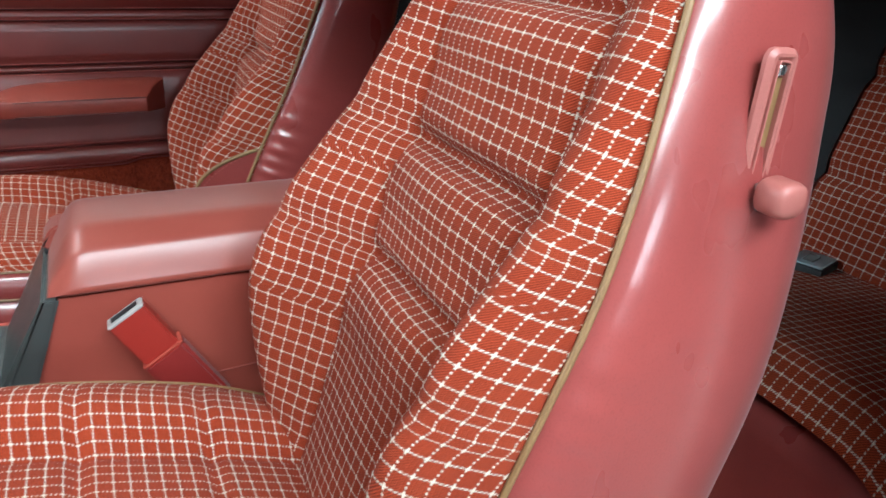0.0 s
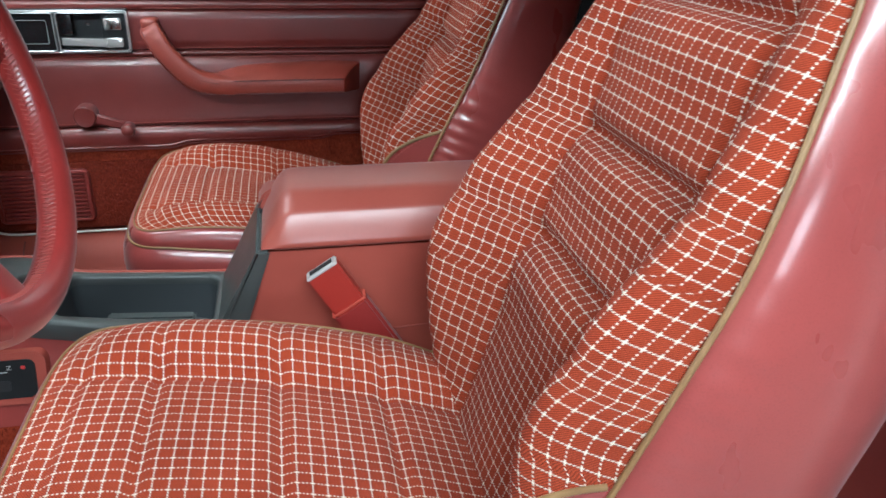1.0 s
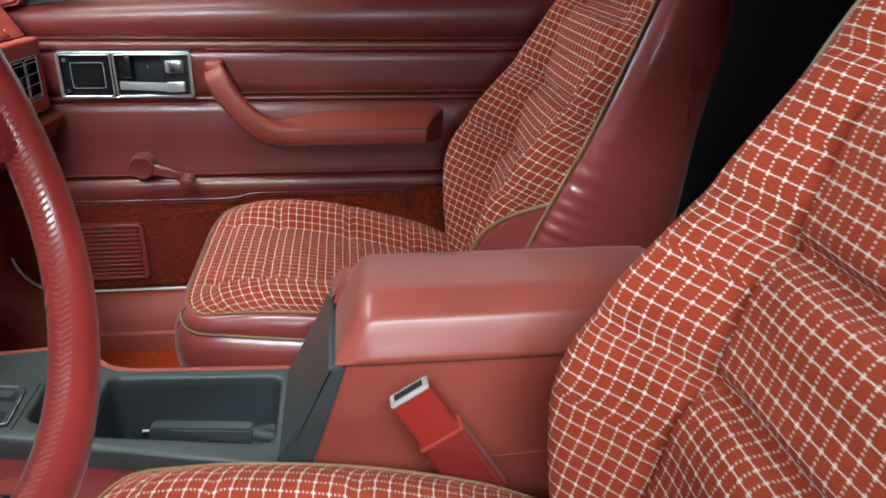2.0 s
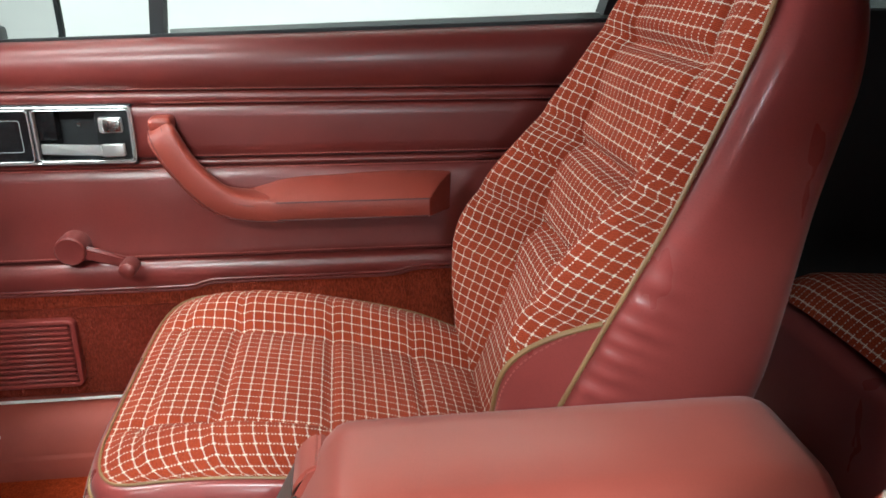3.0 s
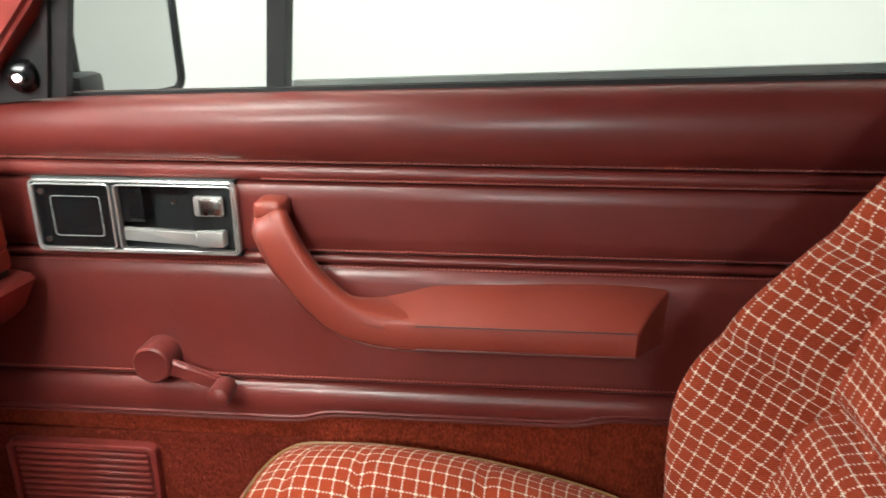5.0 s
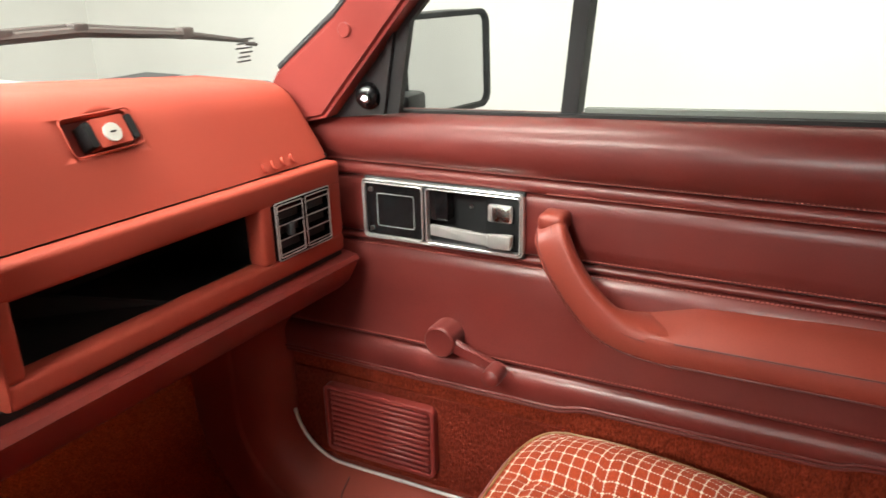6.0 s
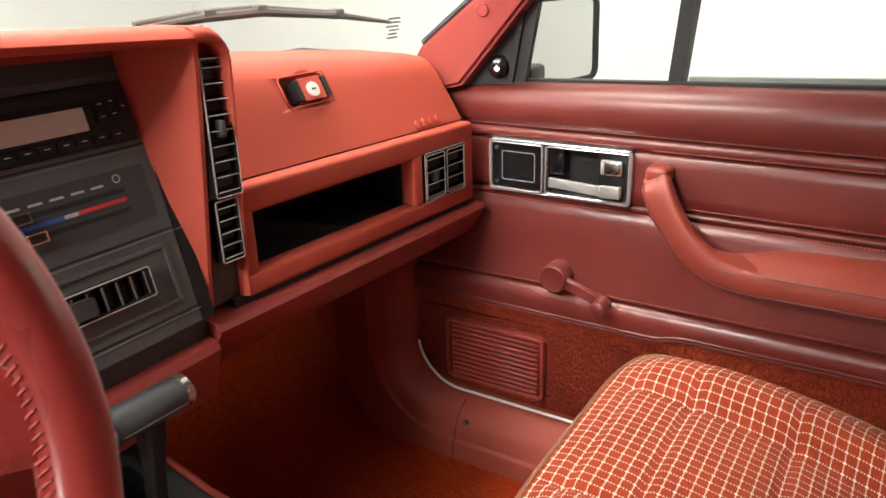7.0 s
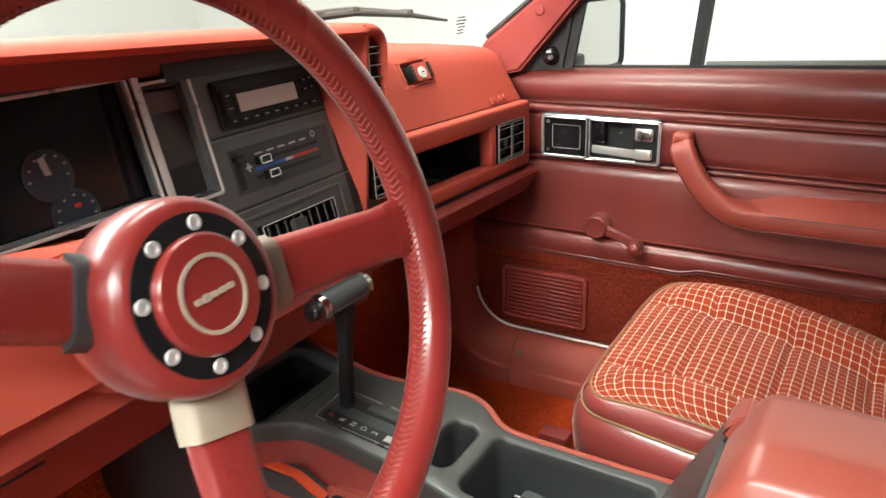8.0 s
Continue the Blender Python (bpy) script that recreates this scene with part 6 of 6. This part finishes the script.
# lacing along the rim's inner face
bm = bmesh.new()
N = 230
for k in range(N):
    a = 2 * math.pi * k / N
    for sgn in (1, -1):
        p = on_wheel(a, R - 0.0165, 0.0015)
        q = on_wheel(a + 0.020, R - 0.0150, 0.0015 + sgn * 0.0062)
        tube(bm, [p + (p - HUB).normalized() * -0.0008, (p + q) / 2 + ((p + q) / 2 - HUB).normalized() * -0.0010, q], 0.0008, 4)
tagged(part("lacing", bm, LACE, rim, "pale lacing along the rim", recalc=False), kind="stuff")


def spoke(a, r0, r1, w0, w1, h0, h1, mat, name="spoke", lab="", th=0.011):
    bm = bmesh.new()
    t = -math.sin(a) * WR + math.cos(a) * WU
    rows = []
    for k in range(9):
        q = k / 8
        c = on_wheel(a, r0 + (r1 - r0) * q, h0 + (h1 - h0) * q ** 1.5)
        w = w0 + (w1 - w0) * q + (0.012 * max(0, q - 0.8) / 0.2 if name == "spoke" else 0.0)
        rows.append([bm.verts.new(c + t * w * sx + WN * th * sz) for sx, sz in ((-0.5, -0.35), (-0.42, 0.3), (-0.3, 0.5), (0.3, 0.5), (0.42, 0.3), (0.5, -0.35), (0.3, -0.5), (-0.3, -0.5))])
    for q, s in zip(rows, rows[1:]):
        for j in range(8):
            bm.faces.new((q[j], q[(j + 1) % 8], s[(j + 1) % 8], s[j]))
    bm.faces.new(rows[0])
    bm.faces.new(rows[-1][::-1])
    return part(name, bm, mat, wheel, lab, smooth=45)


HC_ = HUB + WR * -0.012 + WN * -0.006 + WU * 0.008
K = 0.80
ROOTG = surface("taupe_metal", (0.19, 0.145, 0.115), (0.15, 0.115, 0.09), 0.45, metal=0.3)
ROOTM = surface("cream_metal", (0.46, 0.40, 0.32), (0.38, 0.32, 0.25), 0.4, metal=0.3)
for a, m_ in ((radians(-4), ROOTG), (radians(157), BLACK), (radians(257), ROOTM)):
    spoke(a, 0.060, R - 0.006, 0.046, 0.040, -0.030, 0.002, WHEELV, lab="red leather spoke")
    spoke(a, 0.040, 0.068 if m_ is ROOTG else 0.080, 0.053, 0.053, -0.031, -0.027, m_, "spoke_root", "bare metal spoke root", 0.0150)
pad = part("horn_pad", lathe(bmesh.new(), HC_ + WN * -0.030, WN, [(0.066 * K, -0.024), (0.072 * K, -0.012), (0.0745 * K, 0.0), (0.074 * K, 0.020), (0.071 * K, 0.029), (0.064 * K, 0.034), (0.058 * K, 0.0345)], 56), WHEELV, wheel, "round padded hub")
part("black_ring", lathe(bmesh.new(), HC_ + WN * -0.030, WN, [(0.0600 * K, 0.030), (0.0595 * K, 0.0352), (0.0440 * K, 0.0352), (0.0435 * K, 0.030)], 56), BLACKG, pad, "black bolt ring")
part("horn_button", lathe(bmesh.new(), HC_ + WN * -0.030, WN, [(0.0445 * K, 0.02), (0.0445 * K, 0.038), (0.042 * K, 0.0405), (0.034 * K, 0.0412), (0.001, 0.0415)], 48), WHEELV, pad, "red horn button")
for k in range(8):
    a = radians(78 - 45 * k)
    part("bolt", lathe(bmesh.new(), HC_ + 0.0518 * K * (math.cos(a) * WR + math.sin(a) * WU) + WN * 0.0045, WN, [(0.0047, 0.0), (0.0047, 0.0012), (0.0042, 0.0018), (0.0026, 0.0019), (0.0024, 0.0010), (0.0004, 0.0010)], 14), SILVER, pad)
part("emblem_ring", lathe(bmesh.new(), HC_ + WN * 0.0105, WN, [(0.0292 * K, 0.0), (0.0292 * K, 0.0018), (0.0262 * K, 0.0018), (0.0258 * K, 0.0)], 48), ROOTM, pad)
EMW = Matrix.Translation(HC_ + WN * 0.0112) @ Matrix(((WR.x, WU.x, WN.x, 0), (WR.y, WU.y, WN.y, 0), (WR.z, WU.z, WN.z, 0), (0, 0, 0, 1)))
for k in range(5):
    part("emblem_bar", slab(bmesh.new(), EMW @ Matrix.Translation((-0.0120 + 0.0060 * k, -0.0008 + 0.0003 * k, 0)), 0.0050, 0.0034 if k != 1 else 0.0048, 0.001, 0.0, 0.0014), ROOTM, pad)

# ---- rear bench ----
rear = thing("rear_bench", (1.2, 0, 0.14), "rear bench in dark red plaid cloth with leather edges", "bench")


def rpt(a, b):
    x, y = 0.985 + 0.40 * a, -0.60 + 1.20 * b
    return (x, y, 0.478 - 0.05 * (1 - min(1, a / 0.16)) ** 2 - 0.03 * a + 0.012 * math.sin(math.pi * ((y + 0.6) / 0.4 % 1)) ** 0.6 - 0.03 * max(0, (abs(y) - 0.52) / 0.08) ** 2)


part("bench_cushion", sheet(bmesh.new(), rpt, 30, 72, lambda a, b: (1.2 * b, 0.40 * a)), CLOTH, rear, "red plaid bench cushion", smooth=80)
part("bench_front", B(0.978, 1.38, -0.605, 0.605, 0.16, 0.420, bevel=0.03, seg=3), SEATV, rear, "red leather bench front")


def rbk(a, b, y0, y1):
    s, y = 0.50 * a, y0 + (y1 - y0) * b
    f = 0.02 * math.sin(math.pi * b) ** 0.5 - 0.012 * sum(dip(s, q, 0.012) for q in (0.17, 0.33))
    return (1.345 + 0.36 * s - f, y, 0.42 + 0.93 * s + 0.3 * f)


for y0_, y1_ in ((-0.60, -0.125), (0.205, 0.60)):
    part("bench_back", sheet(bmesh.new(), lambda a, b: rbk(a, b, y0_, y1_), 36, 24, lambda a, b: (0.4 * b, 0.5 * a)), CLOTH, rear, "red plaid bench backrest", smooth=80)
part("bench_middle", sheet(bmesh.new(), lambda a, b: rbk(a, b, -0.12, 0.20), 24, 12), GREYT, rear, "grey middle of the bench back, darkened for rear shade", smooth=80)
part("bench_rear", prism(bmesh.new(), [(1.345, -0.60, 0.30), (1.55, -0.60, 0.87), (1.62, -0.60, 0.87), (1.55, -0.60, 0.30)], (0, 1.20, 0)), SEATV, rear)
rb = thing("rear_buckle", (1.30, -0.22, 0.46), "rear belt buckle with pale blue metal face on the bench", "belt buckle")
LIGHTB = surface("pale_blue_metal", (0.40, 0.48, 0.52), (0.34, 0.42, 0.46), 0.35, metal=0.6)
part("body", B(1.27, 1.335, -0.248, -0.192, 0.455, 0.472, bevel=0.004, turn=Matrix.Rotation(radians(18), 4, "Z")), BLACK, rb)
part("face", B(1.274, 1.331, -0.245, -0.195, 0.470, 0.475, bevel=0.002, turn=Matrix.Rotation(radians(18), 4, "Z")), LIGHTB, rb, "pale metal face")
part("slot", B(1.285, 1.315, -0.228, -0.212, 0.4745, 0.477, turn=Matrix.Rotation(radians(18), 4, "Z")), DIM, rb)

# ---- outside the windshield ----
WIPE = surface("faded_grey_rubber", (0.16, 0.13, 0.12), (0.11, 0.09, 0.085), 0.5)
wiper = thing("windshield_wiper", (-0.50, 0.2, 0.90), "faded grey wiper resting across the windshield", "wiper")
WP = [(-0.575, 0.33, 0.915), (-0.573, 0.45, 0.921), (-0.570, 0.556, 0.921), (-0.565, 0.74, 0.903), (-0.555, 0.885, 0.880)]
part("blade", tube(bmesh.new(), WP, [0.004, 0.007, 0.007, 0.006, 0.003], 8), WIPE, wiper)
part("arm", tube(bmesh.new(), [(p[0] - 0.012, p[1], p[2] + 0.005) for p in WP[:4]], [0.004, 0.006, 0.006, 0.004], 8), WIPE, wiper)
for p in WP[1:4]:
    part("clip", B(p[0] - 0.016, p[0] + 0.006, p[1] - 0.012, p[1] + 0.012, p[2] - 0.006, p[2] + 0.011, bevel=0.003), WIPE, wiper)
stk = thing("glass_print", (-0.41, 0.71, 0.885), "small dark printed lines on the windshield's corner", "sticker")
for k in range(6):
    part("print_bar", B(-0.4130, -0.4115, 0.672 + 0.004 * (k % 3), 0.700 + 0.003 * k - 0.004 * (k % 2), 0.876 + 0.0058 * k, 0.8782 + 0.0058 * k), DIM, stk)
# bracket on the floor before the passenger's seat
br = thing("floor_bracket", (-0.09, 0.44, 0.14), "small dull red seat bracket on the carpet", "bracket")
part("bracket_body", B(-0.122, -0.062, 0.425, 0.466, 0.14, 0.182, bevel=0.010), PLAST2, br)
